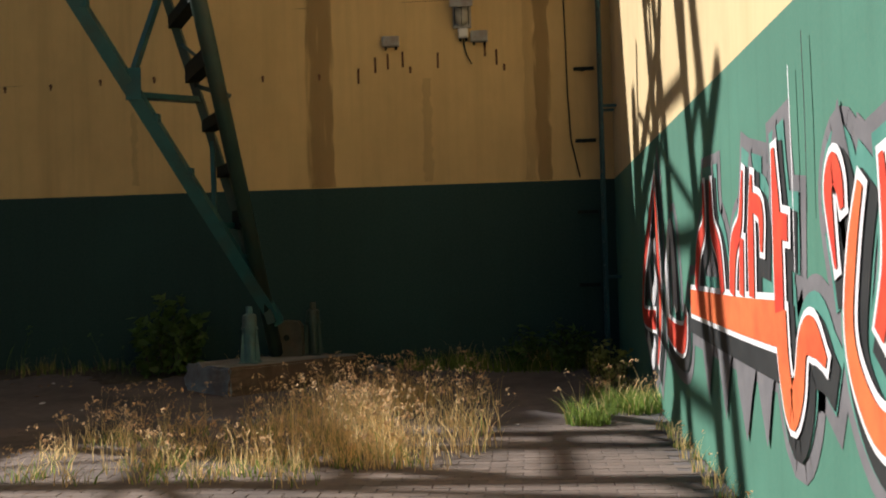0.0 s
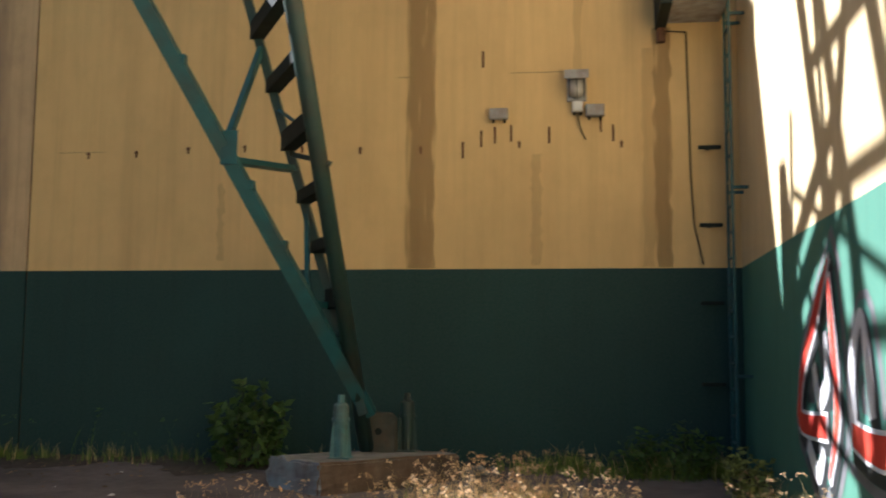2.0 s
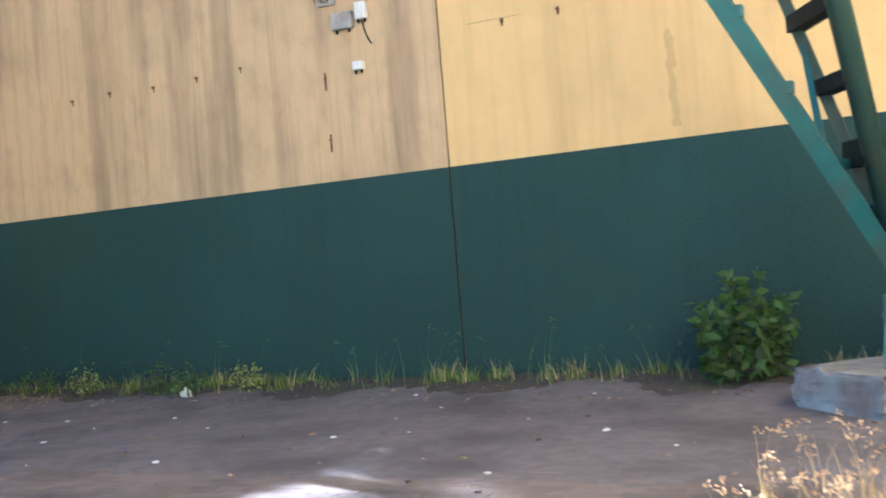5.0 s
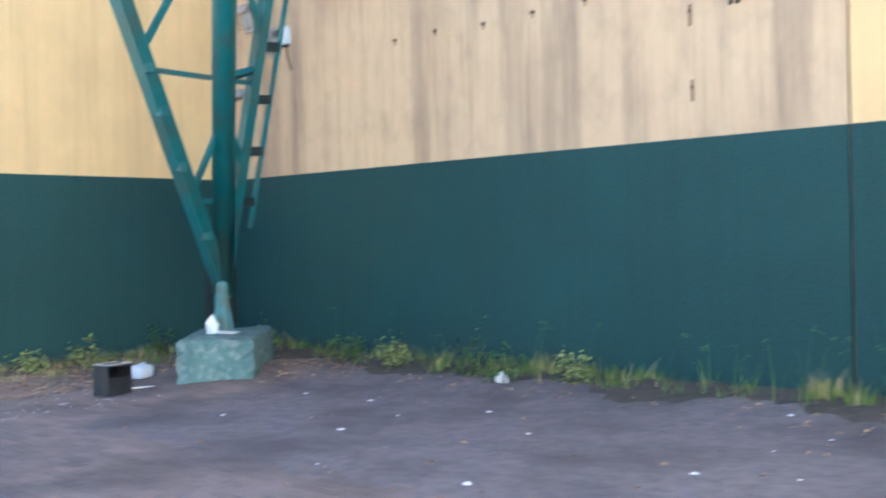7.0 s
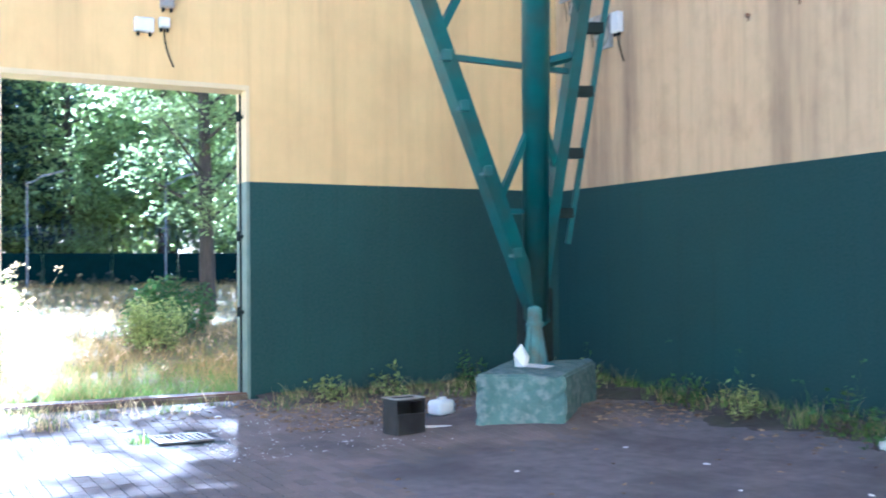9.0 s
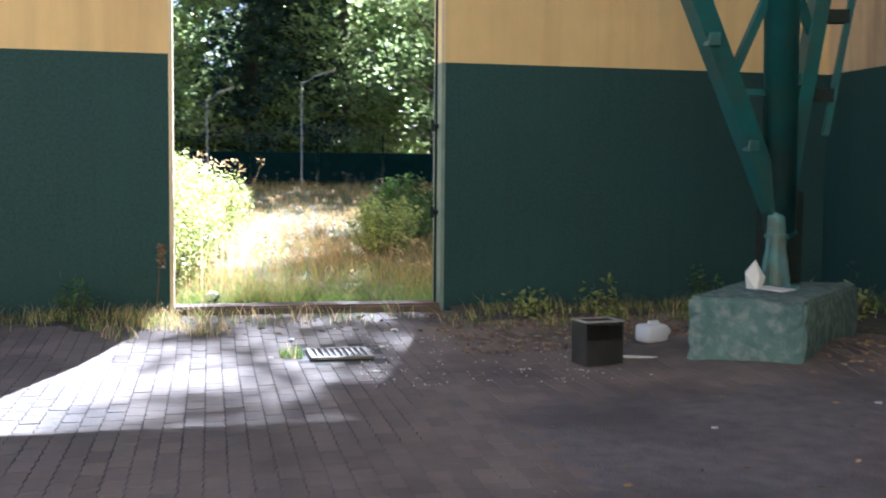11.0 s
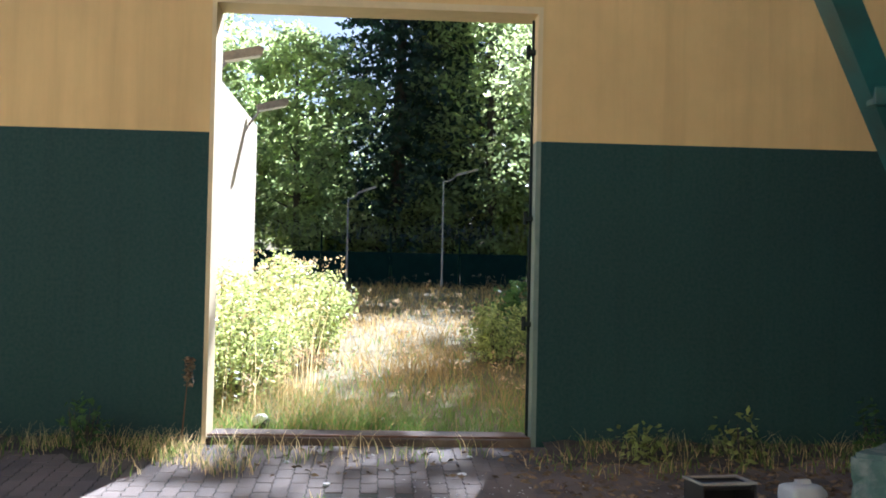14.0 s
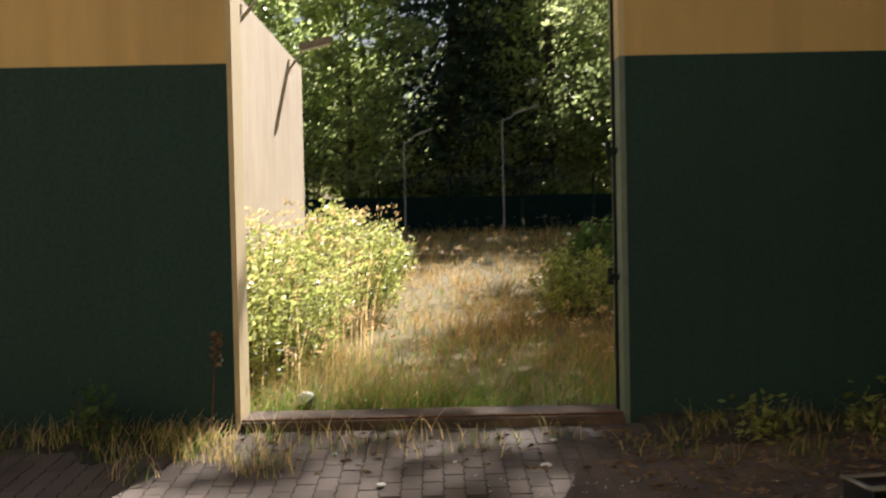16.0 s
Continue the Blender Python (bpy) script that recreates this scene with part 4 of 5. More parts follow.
STROKES = [
    ([(-6.42, 1.08, 0.17), (-8.05, 1.06, 0.2), (-9.1, 1.06, 0.22)], P_ORANGE),
    ([(-6.69, 1.17, 0.12), (-6.83, 1.45, 0.15), (-7.06, 1.59, 0.1), (-7.09, 1.87, 0.03)], P_RED),
    ([(-7.35, 1.86, 0.03), (-7.37, 1.58, 0.13), (-7.58, 1.42, 0.14), (-7.67, 1.17, 0.12)], P_RED),
    ([(-7.97, 1.17, 0.14), (-8.04, 1.42, 0.17), (-8.25, 1.57, 0.1), (-8.35, 1.84, 0.03)], P_RED),
    ([(-8.24, 1.17, 0.12), (-8.28, 1.48, 0.1)], P_RED),
    ([(-8.50, 1.17, 0.13), (-8.52, 1.5, 0.14), (-8.57, 1.8, 0.04)], P_RED),
    ([(-8.56, 1.66, 0.1), (-8.76, 1.6, 0.11), (-8.76, 1.4, 0.05)], P_RED),
    ([(-9.1, 1.1, 0.17), (-9.1, 1.5, 0.16), (-9.06, 1.88, 0.06)], P_RED),
    ([(-9.1, 1.52, 0.13), (-9.3, 1.5, 0.12)], P_RED),
    ([(-9.11, 1.12, 0.22), (-9.15, 0.88, 0.2), (-9.26, 0.69, 0.19), (-9.41, 0.8, 0.16), (-9.5, 1.0, 0.14), (-9.66, 1.04, 0.17), (-9.85, 0.95, 0.05)], P_ORANGE),
    ([(-5.62, 1.0, 0.1), (-5.56, 1.3, 0.12), (-5.42, 1.66, 0.05), (-5.2, 1.45, 0.1), (-5.08, 1.15, 0.14), (-5.14, 0.86, 0.14)], P_WHITE),
    ([(-5.1, 0.84, 0.16), (-5.55, 0.78, 0.2), (-6.02, 0.79, 0.2), (-6.18, 0.98, 0.04)], P_RED),
    ([(-4.51, 2.14, 0.03), (-4.2, 1.9, 0.12), (-3.92, 1.66, 0.16), (-3.5, 1.35, 0.16), (-3.32, 1.05, 0.12), (-3.36, 0.84, 0.16), (-4.3, 0.84, 0.18)], P_RED),
    ([(-4.5, 2.0, 0.06), (-4.57, 1.59, 0.14), (-4.66, 0.95, 0.14), (-4.37, 0.45, 0.05)], P_RED),
    ([(-3.9, 1.3, 0.08), (-4.05, 1.05, 0.12), (-4.35, 1.2, 0.1), (-4.3, 1.55, 0.05)], P_WHITE),
    ([(-3.6, 0.66, 0.1), (-3.94, 0.45, 0.12), (-4.15, 0.62, 0.05)], P_WHITE),
    ([(-10.03, 1.32, 0.03), (-9.98, 1.5, 0.08), (-9.96, 1.63, 0.11), (-10.03, 1.7, 0.12), (-10.1, 1.64, 0.1), (-10.13, 1.54, 0.05)], P_RED),
    ([(-10.35, 1.62, 0.06), (-10.24, 1.4, 0.1), (-10.17, 1.12, 0.11), (-10.26, 0.92, 0.13), (-10.5, 0.78, 0.15), (-10.85, 0.85, 0.13), (-10.95, 1.25, 0.1), (-10.9, 1.6, 0.05)], P_ORANGE),
    ([(-10.5, 1.1, 0.1), (-10.62, 1.35, 0.12), (-10.58, 1.7, 0.05)], P_RED),
    ([(-11.4, 1.0, 0.18), (-11.6, 1.4, 0.18), (-11.9, 1.75, 0.06)], P_RED),
    ([(-11.3, 0.75, 0.2), (-12.1, 0.8, 0.22), (-12.9, 0.9, 0.12)], P_ORANGE),
]
for pts, m in STROKES:
    sprayed("halo", pts, 0.20, (-0.03, -0.03), 0.002, P_GREY)
for pts, m in STROKES:
    sprayed("shade", pts, 0.12, (-0.02, -0.02), 0.005, P_MINT)
for pts, m in STROKES:
    sprayed("shadow", pts, 0.075, (-0.035, -0.06), 0.008, P_BLACK)
for y, z, w in ((-7.36, 1.82, 0.16), (-8.5, 1.78, 0.18), (-9.06, 1.85, 0.16), (-10.07, 1.78, 0.22), (-7.0, 0.62, 0.22), (-7.6, 0.58, 0.2), (-8.2, 0.55, 0.25), (-8.7, 0.6, 0.2)):
    k = 1 if z > 1 else -1
    sprayed("spike", [(y, z - 0.3 * k, w * 2.4), (y + 0.02, z - 0.1 * k, w * 1.5), (y, z + 0.17 * k, 0.01)], 0, (0, 0), 0.0045, P_GREY, False)
sprayed("shadow", [(-6.3, 0.93, 0.14), (-7.6, 0.9, 0.17), (-9.0, 0.88, 0.2)], 0.0, (0, 0), 0.0085, P_BLACK, False)
for pts, m in STROKES:
    sprayed("outline", pts, 0.034, (0, 0), 0.012, P_WHITE)
for pts, m in STROKES:
    sprayed("fill", pts, 0.0, (0, 0), 0.015, m)
for y, z0, z1 in ((-9.42, 2.2, 1.3), (-9.66, 2.3, 1.55)):
    sprayed("drip", [(y, z0, 0.012), (y - 0.02, (z0 + z1) / 2, 0.014), (y - 0.01, z1, 0.008)], 0, (0, 0), 0.018, P_WHITE if z1 < 1.4 else P_BLACK, False)


# ---- run marks and fittings on the long wall ----
def stain(x0, x1, z0, z1, seed, mat=M_STAIN):
    """A rusty run mark with ragged sides, a hair proud of the paint."""
    rng = random.Random(seed)
    n = 26
    v = []
    for i in range(n + 1):
        z = z0 + (z1 - z0) * i / n
        v += [(x0 + rng.gauss(0, 0.012), -0.0035, z), (x1 + rng.gauss(0, 0.014), -0.0035, z)]
    f = [(2 * i, 2 * i + 1, 2 * i + 3, 2 * i + 2) for i in range(n)]
    return tagged(raw_mesh("run_mark", v, f, mat), "rusty brown run mark down the cream wall", "stain", "run marks", "structure")


stain(13.93, 14.3, PAINT + 0.01, TOP, 1)
stain(17.0, 17.2, PAINT + 0.01, 5.45, 2)
M_STAIN2 = run_material("faint_run", (0.34, 0.22, 0.085), (0.48, 0.33, 0.13), 0.15)
stain(11.52, 11.60, 2.6, 3.6, 3, M_STAIN2)
stain(16.02, 16.12, 4.95, TOP, 4, M_STAIN2)
stain(16.85, 17.0, 2.5, 5.2, 5, M_STAIN2)
stain(15.5, 15.62, 2.52, 3.9, 6, M_STAIN2)


def wall_lamp(x, z, turn=0.0, at_y=0.0, label="weathered bulkhead lamp with wire guard on the cream wall"):
    t = thing("wall_lamp", label, "lamp", "lamps on the walls", (x, at_y, z))
    part("back_plate", box((-0.12, -0.05, -0.2), (0.12, -0.002, 0.2), 0.012), M_GREY, t)
    bm = bmesh.new()
    bmesh.ops.create_uvsphere(bm, u_segments=16, v_segments=10, radius=0.11, matrix=Matrix.Translation((0, -0.08, -0.04)) @ Matrix.Diagonal((0.95, 0.8, 1.25, 1)))
    part("globe", bm, M_GLASS, t, "dusty glass globe", True)
    part("hood", prism([(-0.002, 0.2), (-0.2, 0.16), (-0.22, 0.05), (-0.19, 0.05), (-0.17, 0.13), (-0.002, 0.17)], -0.15, 0.15), M_GREY, t, "grey metal hood")
    for k in (-0.09, 0.0, 0.09):
        part("guard_wire", tube((k, -0.19, 0.1), (k, -0.14, -0.18), 0.006, 0.006, 5), M_STEEL_D, t)
    t.rotation_euler = (0, 0, turn)
    return t


def junction_box(x, z, w, h, mat=None, turn=0.0, at_y=0.0, cable=0.0, label="small grey junction box on the wall"):
    t = thing("junction_box", label, "electrical box", "boxes on the walls", (x, at_y, z))
    part("case", box((-w / 2, -0.09, -h / 2), (w / 2, -0.002, h / 2), 0.012), mat or M_GREY, t)
    part("cover", box((-w / 2 + 0.015, -0.1, -h / 2 + 0.015), (w / 2 - 0.015, -0.091, h / 2 - 0.015), 0.004), mat or M_GREY, t)
    for k in (-0.3, 0.3):
        part("gland", tube((k * w, -0.045, -h / 2 - 0.04), (k * w, -0.045, -h / 2 + 0.004), 0.016, 0.016, 8), M_STEEL_D, t)
    if cable:
        bm = bmesh.new()
        last = Vector((0, -0.045, -h / 2))
        for i in range(1, 7):
            p = Vector((0.10 * (i / 6) ** 2, -0.03, -h / 2 - cable * i / 6))
            add_tube(bm, last, p, 0.009, 0.009, 6)
            last = p
        part("cable", bm, M_STEEL_D, t)
    t.rotation_euler = (0, 0, turn)
    return t


wall_lamp(16.06, 4.74)
junction_box(16.07, 4.47, 0.13, 0.13, M_WHITE, cable=0.34, label="white plastic junction box with a hanging cable")
junction_box(16.28, 4.42, 0.23, 0.15)
junction_box(15.1, 4.40, 0.23, 0.14)
junction_box(7.76, 4.33, 0.28, 0.2, label="pale switch box on the weathered wall")
junction_box(8.02, 4.41, 0.14, 0.2, M_WHITE, cable=0.3, label="white plastic junction box with a hanging cable")
junction_box(7.93, 3.78, 0.13, 0.1, M_WHITE, label="little white box on the weathered wall")
wall_lamp(7.55, 4.75)
junction_box(1.33, 4.36, 0.14, 0.24, M_WHITE, cable=0.35, label="white plastic junction box with a hanging cable")
wall_lamp(1.08, 4.3)
wall_lamp(0.55, 4.72)
junction_box(0, 4.08, 0.2, 0.15, M_WHITE, turn=math.pi / 2, at_y=-5.19)
junction_box(0, 4.12, 0.11, 0.11, M_WHITE, turn=math.pi / 2, at_y=-4.98, cable=0.4, label="white plastic junction box with a hanging cable")
junction_box(0, 4.36, 0.14, 0.16, turn=math.pi / 2, at_y=-4.95)
junction_box(0.25, 3.7, 0.16, 0.12)

# thin lines, anchors and hooks
cables = thing("wall_cable", "thin dark cable sagging down the cream wall", "cable")
bm = bmesh.new()
run = [(17.12, 5.4), (17.39, 5.38), (17.41, 4.4), (17.42, 3.6), (17.45, 3.0), (17.55, 2.52)]
for a, b in zip(run, run[1:]):
    add_tube(bm, (a[0], -0.02, a[1]), (b[0], -0.02, b[1]), 0.009, 0.009, 6)
part("cable_run", bm, M_STEEL_D, cables)
for x in (9.75, 10.4, 11.1, 11.85, 12.6, 13.35, 14.12, 15.35, 16.6):
    z = 4.02 + 0.03 * math.sin(x * 7)
    a = thing("wall_anchor", "rusted steel anchor stub in the cream wall", "anchor", "anchors in the wall", (x, 0, z))
    part("stub", tube((0, -0.03, 0), (0, 0.0, 0), 0.018, 0.02, 8), M_RUST, a)
    part("plate", box((-0.014, -0.006, -0.06), (0.014, -0.002, 0.03), 0.002), M_RUST, a)
for i, x in enumerate((3.4, 4.07, 4.82, 5.53, 6.22)):
    z = 4.0 + 0.02 * math.sin(i * 2.1)
    a = thing("wall_anchor", "rusted steel anchor stub in the weathered wall", "anchor", "anchors in the wall", (x, 0, z))
    part("stub", tube((0, -0.03, 0), (0, 0.0, 0), 0.02, 0.02, 8), M_RUST, a)
    part("plate", box((-0.01, -0.006, -0.06), (0.01, -0.002, 0.02), 0.002), M_RUST, a)
for x, z in ((7.44, 3.7), (7.45, 2.97), (14.88, 4.14), (15.05, 4.18), (15.25, 4.2), (15.72, 4.17), (16.5, 4.18), (14.65, 4.0), (14.9, 5.15), (16.35, 4.3)):
    a = thing("wall_anchor", "short rusted bracket set in the painted wall", "anchor", "anchors in the wall", (x, 0, z))
    part("stub", tube((0, -0.03, 0), (0, 0, 0), 0.014, 0.016, 8), M_RUST, a)
    part("plate", box((-0.014, -0.006, -0.14), (0.014, -0.002, 0.07), 0.002), M_RUST, a)
seam = thing("wall_seam", "hairline seam across the cream wall", "seam", kind="structure")
part("line", box((15.2, -0.004, 4.925), (15.98, 0.001, 4.935)), M_STAIN, seam)
part("line", box((13.78, -0.004, 4.905), (14.0, 0.001, 4.915)), M_STAIN, seam)
part("line", box((9.3, -0.004, 4.02), (10.0, 0.001, 4.028)), M_STAIN, seam)
for z in (3.92, 2.98, 2.05, 1.1):
    b = thing("wall_hook", "short dark steel bar set in the wall near the corner", "hook", "bars by the ladder", (17.5, 0, z))
    part("bar", box((0, -0.14, -0.022), (0.27, -0.10, 0.022), 0.004), M_STEEL_D, b)
    part("stub", box((0.1, -0.11, -0.015), (0.14, 0.0, 0.015), 0.003), M_STEEL_D, b)

ladder_t = thing("wall_ladder", "green steel ladder fixed upright in the wall corner", "ladder")
for y in (-0.62, -0.24):
    part("rail", box((17.80, y - 0.022, 0.28), (17.835, y + 0.022, TOP), 0.004), M_STEEL, ladder_t)
for i in range(26):
    z = 0.45 + 0.3 * i
    part("rung", tube((17.817, -0.62, z), (17.817, -0.24, z), 0.013, 0.013, 8), M_STEEL, ladder_t)
for z in (1.2, 3.35, 5.4, 7.4):
    for y in (-0.62, -0.24):
        part("bracket", box((17.83, y - 0.018, z - 0.018), (17.999, y + 0.018, z + 0.018), 0.003), M_STEEL, ladder_t)

ledge = thing("ledge", "grey steel landing with a dark gutter end high in the corner", "ledge")
part("deck", box((17.16, -0.95, 5.5), (17.795, -0.003, 5.64), 0.01), M_GREY, ledge)
part("gutter", prism([(17.02, 5.42), (17.15, 5.42), (17.155, 6.0), (17.0, 6.0)], -1.0, -0.005, 1), M_STEEL_D, ledge)
part("outlet", tube((17.09, -0.06, 5.25), (17.09, -0.06, 5.45), 0.05, 0.06, 10), M_RUST, ledge)


# ---- loose things in the yard ----
def storage_bin(x, y, turn):
    t = thing("storage_bin", "black plastic storage bin with an open front, on the paving", "bin", "", (x, y, ground_z(x, y)))
    w, d, h, k = 0.31, 0.23, 0.32, 0.012
    part("base", box((-d / 2, -w / 2, 0.004), (d / 2, w / 2, 0.02), 0.003), M_BLACK, t)
    part("back", box((-d / 2, -w / 2, 0.02), (-d / 2 + k, w / 2, h), 0.003), M_BLACK, t)
    for q in (-1, 1):
        part("side", box((-d / 2 + k, q * (w / 2 - k / 2) - k / 2, 0.02), (d / 2, q * (w / 2 - k / 2) + k / 2, h), 0.003), M_BLACK, t)
    part("front", box((d / 2 - k, -w / 2 + k, 0.02), (d / 2 + 0.006, w / 2 - k, 0.19), 0.003), M_BLACK, t)
    part("shelf", box((-d / 2 + k, -w / 2 + k, h - 0.03), (d / 2 - 0.03, w / 2 - k, h - 0.012), 0.003), M_BLACK, t)
    part("rim", box((d / 2 - 0.03, -w / 2 - 0.005, h), (d / 2 + 0.004, w / 2 + 0.005, h + 0.014), 0.003), M_GREY, t, "grey scuffed rim")
    part("rim", box((-d / 2 - 0.008, -w / 2 - 0.008, h), (-d / 2 + 0.02, w / 2 + 0.008, h + 0.012), 0.003), M_GREY, t, "grey scuffed rim")
    for q in (-1, 1):
        part("rim", box((-d / 2 + 0.02, q * (w / 2 - 0.004) - 0.012, h), (d / 2 - 0.03, q * (w / 2 - 0.004) + 0.012, h + 0.012), 0.003), M_GREY, t, "grey scuffed rim")
    t.rotation_euler = (0, 0, turn)


storage_bin(2.58, -3.44, 0.15)


def jerrycan(x, y, turn):
    t = thing("jerrycan", "white plastic jerrycan lying beside the block", "jerrycan", "", (x, y, ground_z(x, y)))
    part("body", box((-0.09, -0.13, 0.003), (0.09, 0.10, 0.15), 0.035), M_WHITE, t, "", True)
    part("neck", tube((0, 0.09, 0.08), (0, 0.135, 0.08), 0.026, 0.024, 12), M_WHITE, t)
    part("cap", tube((0, 0.13, 0.08), (0, 0.155, 0.08), 0.031, 0.031, 12), M_WHITE, t)
    part("grip", prism([(-0.06, 0.145), (0.05, 0.145), (0.04, 0.175), (-0.05, 0.175)], -0.015, 0.015), M_WHITE, t)
    t.rotation_euler = (0, 0, turn)


jerrycan(2.04, -2.76, 0.3)
stick = thing("stick", "pale wooden stick lying beside the black bin", "stick", "", (2.62, -3.12, ground_z(2.62, -3.12)))
part("rod", tube((-0.1, -0.1, 0.012), (0.02, 0.14, 0.014), 0.011, 0.009, 8), M_PAPER, stick)


def crumpled(name, label, cat, x, y, z, size, mat, seed, tall=1.0, group=""):
    rng = random.Random(seed)
    bm = bmesh.new()
    bmesh.ops.create_icosphere(bm, subdivisions=1, radius=size)
    for v in bm.verts:
        v.co = Vector((v.co.x * rng.uniform(0.6, 1.2), v.co.y * rng.uniform(0.6, 1.2), v.co.z * rng.uniform(0.5, 1.4) * tall))
    low = min(v.co.z for v in bm.verts)
    for v in bm.verts:
        v.co.z = max(0.0, v.co.z - low * 0.8)
    ob = link(name, bm, mat)
    ob.location = (x, y, z + 0.002)
    return tagged(ob, label, cat, group)


crumpled("plastic_bag", "crumpled white bag lying on the stained block", "bag", 2.48, -2.12, 0.54, 0.10, M_PAPER, 9, 1.3)
sheet = link("paper_sheet", box((-0.13, -0.1, 0.0), (0.13, 0.1, 0.006), 0.002), M_PAPER)
sheet.location, sheet.rotation_euler = (2.60, -2.02, 0.556), (0.03, 0.04, 0.5)
tagged(sheet, "flat white paper sheet beside the bag on the block", "paper")

ball = thing("ball", "scuffed black and white ball lying just outside the sill", "ball", "", (-0.62, -6.22, 0.10))
ball.scale = (0.68, 0.68, 0.68)
bm = bmesh.new()
bmesh.ops.create_uvsphere(bm, u_segments=20, v_segments=12, radius=0.11, matrix=Matrix.Translation((0, 0, 0.12)))
part("shell", bm, M_BLACK, ball, "black lower shell", True)
bm = bmesh.new()
bmesh.ops.create_uvsphere(bm, u_segments=20, v_segments=12, radius=0.113, matrix=Matrix.Translation((0, 0, 0.12)))
bmesh.ops.bisect_plane(bm, geom=bm.verts[:] + bm.edges[:] + bm.faces[:], plane_co=(0, 0, 0.165), plane_no=(0.3, -0.5, 1), clear_inner=True)
part("cap", bm, M_PAPER, ball, "white upper panel", True)

for i, (x, y) in enumerate(((6.05, -3.36), (9.24, -2.12), (5.07, -2.11), (5.93, -2.58), (5.9, -0.95), (8.8, -0.9), (9.17, -3.09), (9.77, -2.85), (6.94, -4.37), (7.42, -2.6), (6.47, -1.97), (4.6, -3.5), (4.2, -2.2), (9.4, -1.5), (10.6, -2.2), (11.5, -2.8), (12.2, -3.4),
                            (10.8, -1.0), (16.7, -4.9), (11.2, -4.4), (8.2, -4.2), (0.9, -5.2), (1.0, -4.7), (1.3, -5.6), (1.6, -4.9), (0.7, -5.9), (1.9, -5.8), (2.6, -5.1), (0.45, -5.3), (0.5, -4.6))):
    rng = random.Random(i)
    s = rng.uniform(0.014, 0.04)
    crumpled("litter_scrap", "scrap of torn white paper on the paving", "litter", x, y, ground_z(x, y), s, M_PAPER, i, 0.3, "scraps of litter")
crumpled("litter_bag", "crumpled pale plastic bag among weeds at the wall's foot", "bag", 5.6, -0.75, ground_z(5.6, -0.75), 0.085, M_PAPER, 77, 0.8)
stone = crumpled("stone", "pale broken concrete lump beside the block", "stone", 14.9, -0.75, 0.03, 0.2, M_CONC, 12, 0.45)


def gully_grate(x, y):
    z = ground_z(x, y)
    t = thing("drain_grate", "cast iron drain grate with slots, set in the paving", "grate", "", (x, y, z))
    w, d = 0.48, 0.46
    for a, b in (((-d / 2, -w / 2), (d / 2, -w / 2 + 0.04)), ((-d / 2, w / 2 - 0.04), (d / 2, w / 2)), ((-d / 2, -w / 2 + 0.04), (-d / 2 + 0.04, w / 2 - 0.04)), ((d / 2 - 0.04, -w / 2 + 0.04), (d / 2, w / 2 - 0.04))):
        part("frame", box((*a, 0.0), (*b, 0.022), 0.003), M_IRON, t)
    for i in range(8):
        q = -w / 2 + 0.06 + i * 0.0475
        part("bar", box((-d / 2 + 0.04, q, 0.0), (d / 2 - 0.04, q + 0.022, 0.02), 0.002), M_IRON, t)
    # no hollow below: a thin black slab gives the slots their shade
    part("pit", box((-d / 2 + 0.03, -w / 2 + 0.03, -0.002), (d / 2 - 0.03, w / 2 - 0.03, 0.004)), M_BLACK, t, "black slab standing in for the shaded pit under the bars")


gully_grate(1.82, -5.27)


# ---- plants in the yard ----
def tuft_field(name, label, spots, height, width, mats, seed, stalks=0.0, lean=0.5, kind="stuff", category="grass"):
    """Grass at given spots: (x, y, radius, count, share of green)."""
    rng = np.random.default_rng(seed)
    dry, green, st = [], [], []
    for x, y, r, n, share in spots:
        a, q = rng.random(n) * 6.283, np.sqrt(rng.random(n)) * r
        xy = np.stack([x + np.cos(a) * q, y + np.sin(a) * q], 1)
        g = rng.random(n) < share
        green += xy[g].tolist()
        dry += xy[~g].tolist()
        k = int(n * stalks)
        st += xy[:k].tolist()
    chunks = []
    if dry:
        v, f, _ = blades(rng, on_ground(dry), height, np.full(len(dry), width), lean)
        chunks.append((v, f, 0))
    if green:
        v, f, _ = blades(rng, on_ground(green), height * 0.7, np.full(len(green), width * 1.3), lean)
        chunks.append((v, f, 1))
    if st:
        v, f, tips = blades(rng, on_ground(st), height * 1.25, np.full(len(st), width * 0.7), 0.3)
        chunks.append((v, f, 0))
        v, f = seed_heads(rng, tips, 0.095)
        chunks.append((v, f, 2))
    v, f, s = merge(*chunks)
    return tagged(raw_mesh(name, v, f, mats, None, s), label, category, kind=kind)


rng = random.Random(21)
spots = []
for i in range(62):
    u = 0.84 * rng.random() ** 1.1
    spots.append((min(16.4, 15.6 + rng.gauss(0, 0.38) - 0.3 * u), -6.9 + 4.6 * u, 0.2, 30, 0.14))
tuft_field("dry_grass_clump", "tall sun-bleached dry grass with nodding seed heads in the paving", spots, 0.39, 0.008, [M_STRAW, M_GRASS, M_SEED], 9, 0.22, 0.8)
low = [(13.2 + 1.9 * rng.random(), -7.3 + 2.2 * rng.random(), 0.15, 22, 0.45) for i in range(44)] + [(14.6 + 1.5 * rng.random(), -7.6 + 1.2 * rng.random(), 0.2, 30, 0.4) for i in range(14)]
tuft_field("low_dry_grass", "short dry grass and green tufts spreading over the paving", low, 0.21, 0.008, [M_STRAW, M_GRASS, M_SEED], 19, 0.12, 0.9)
thin = [(13.1 + 1.9 * rng.random(), -6.8 + 2.2 * rng.random(), 0.12, 3, 0.0) for i in range(30)]
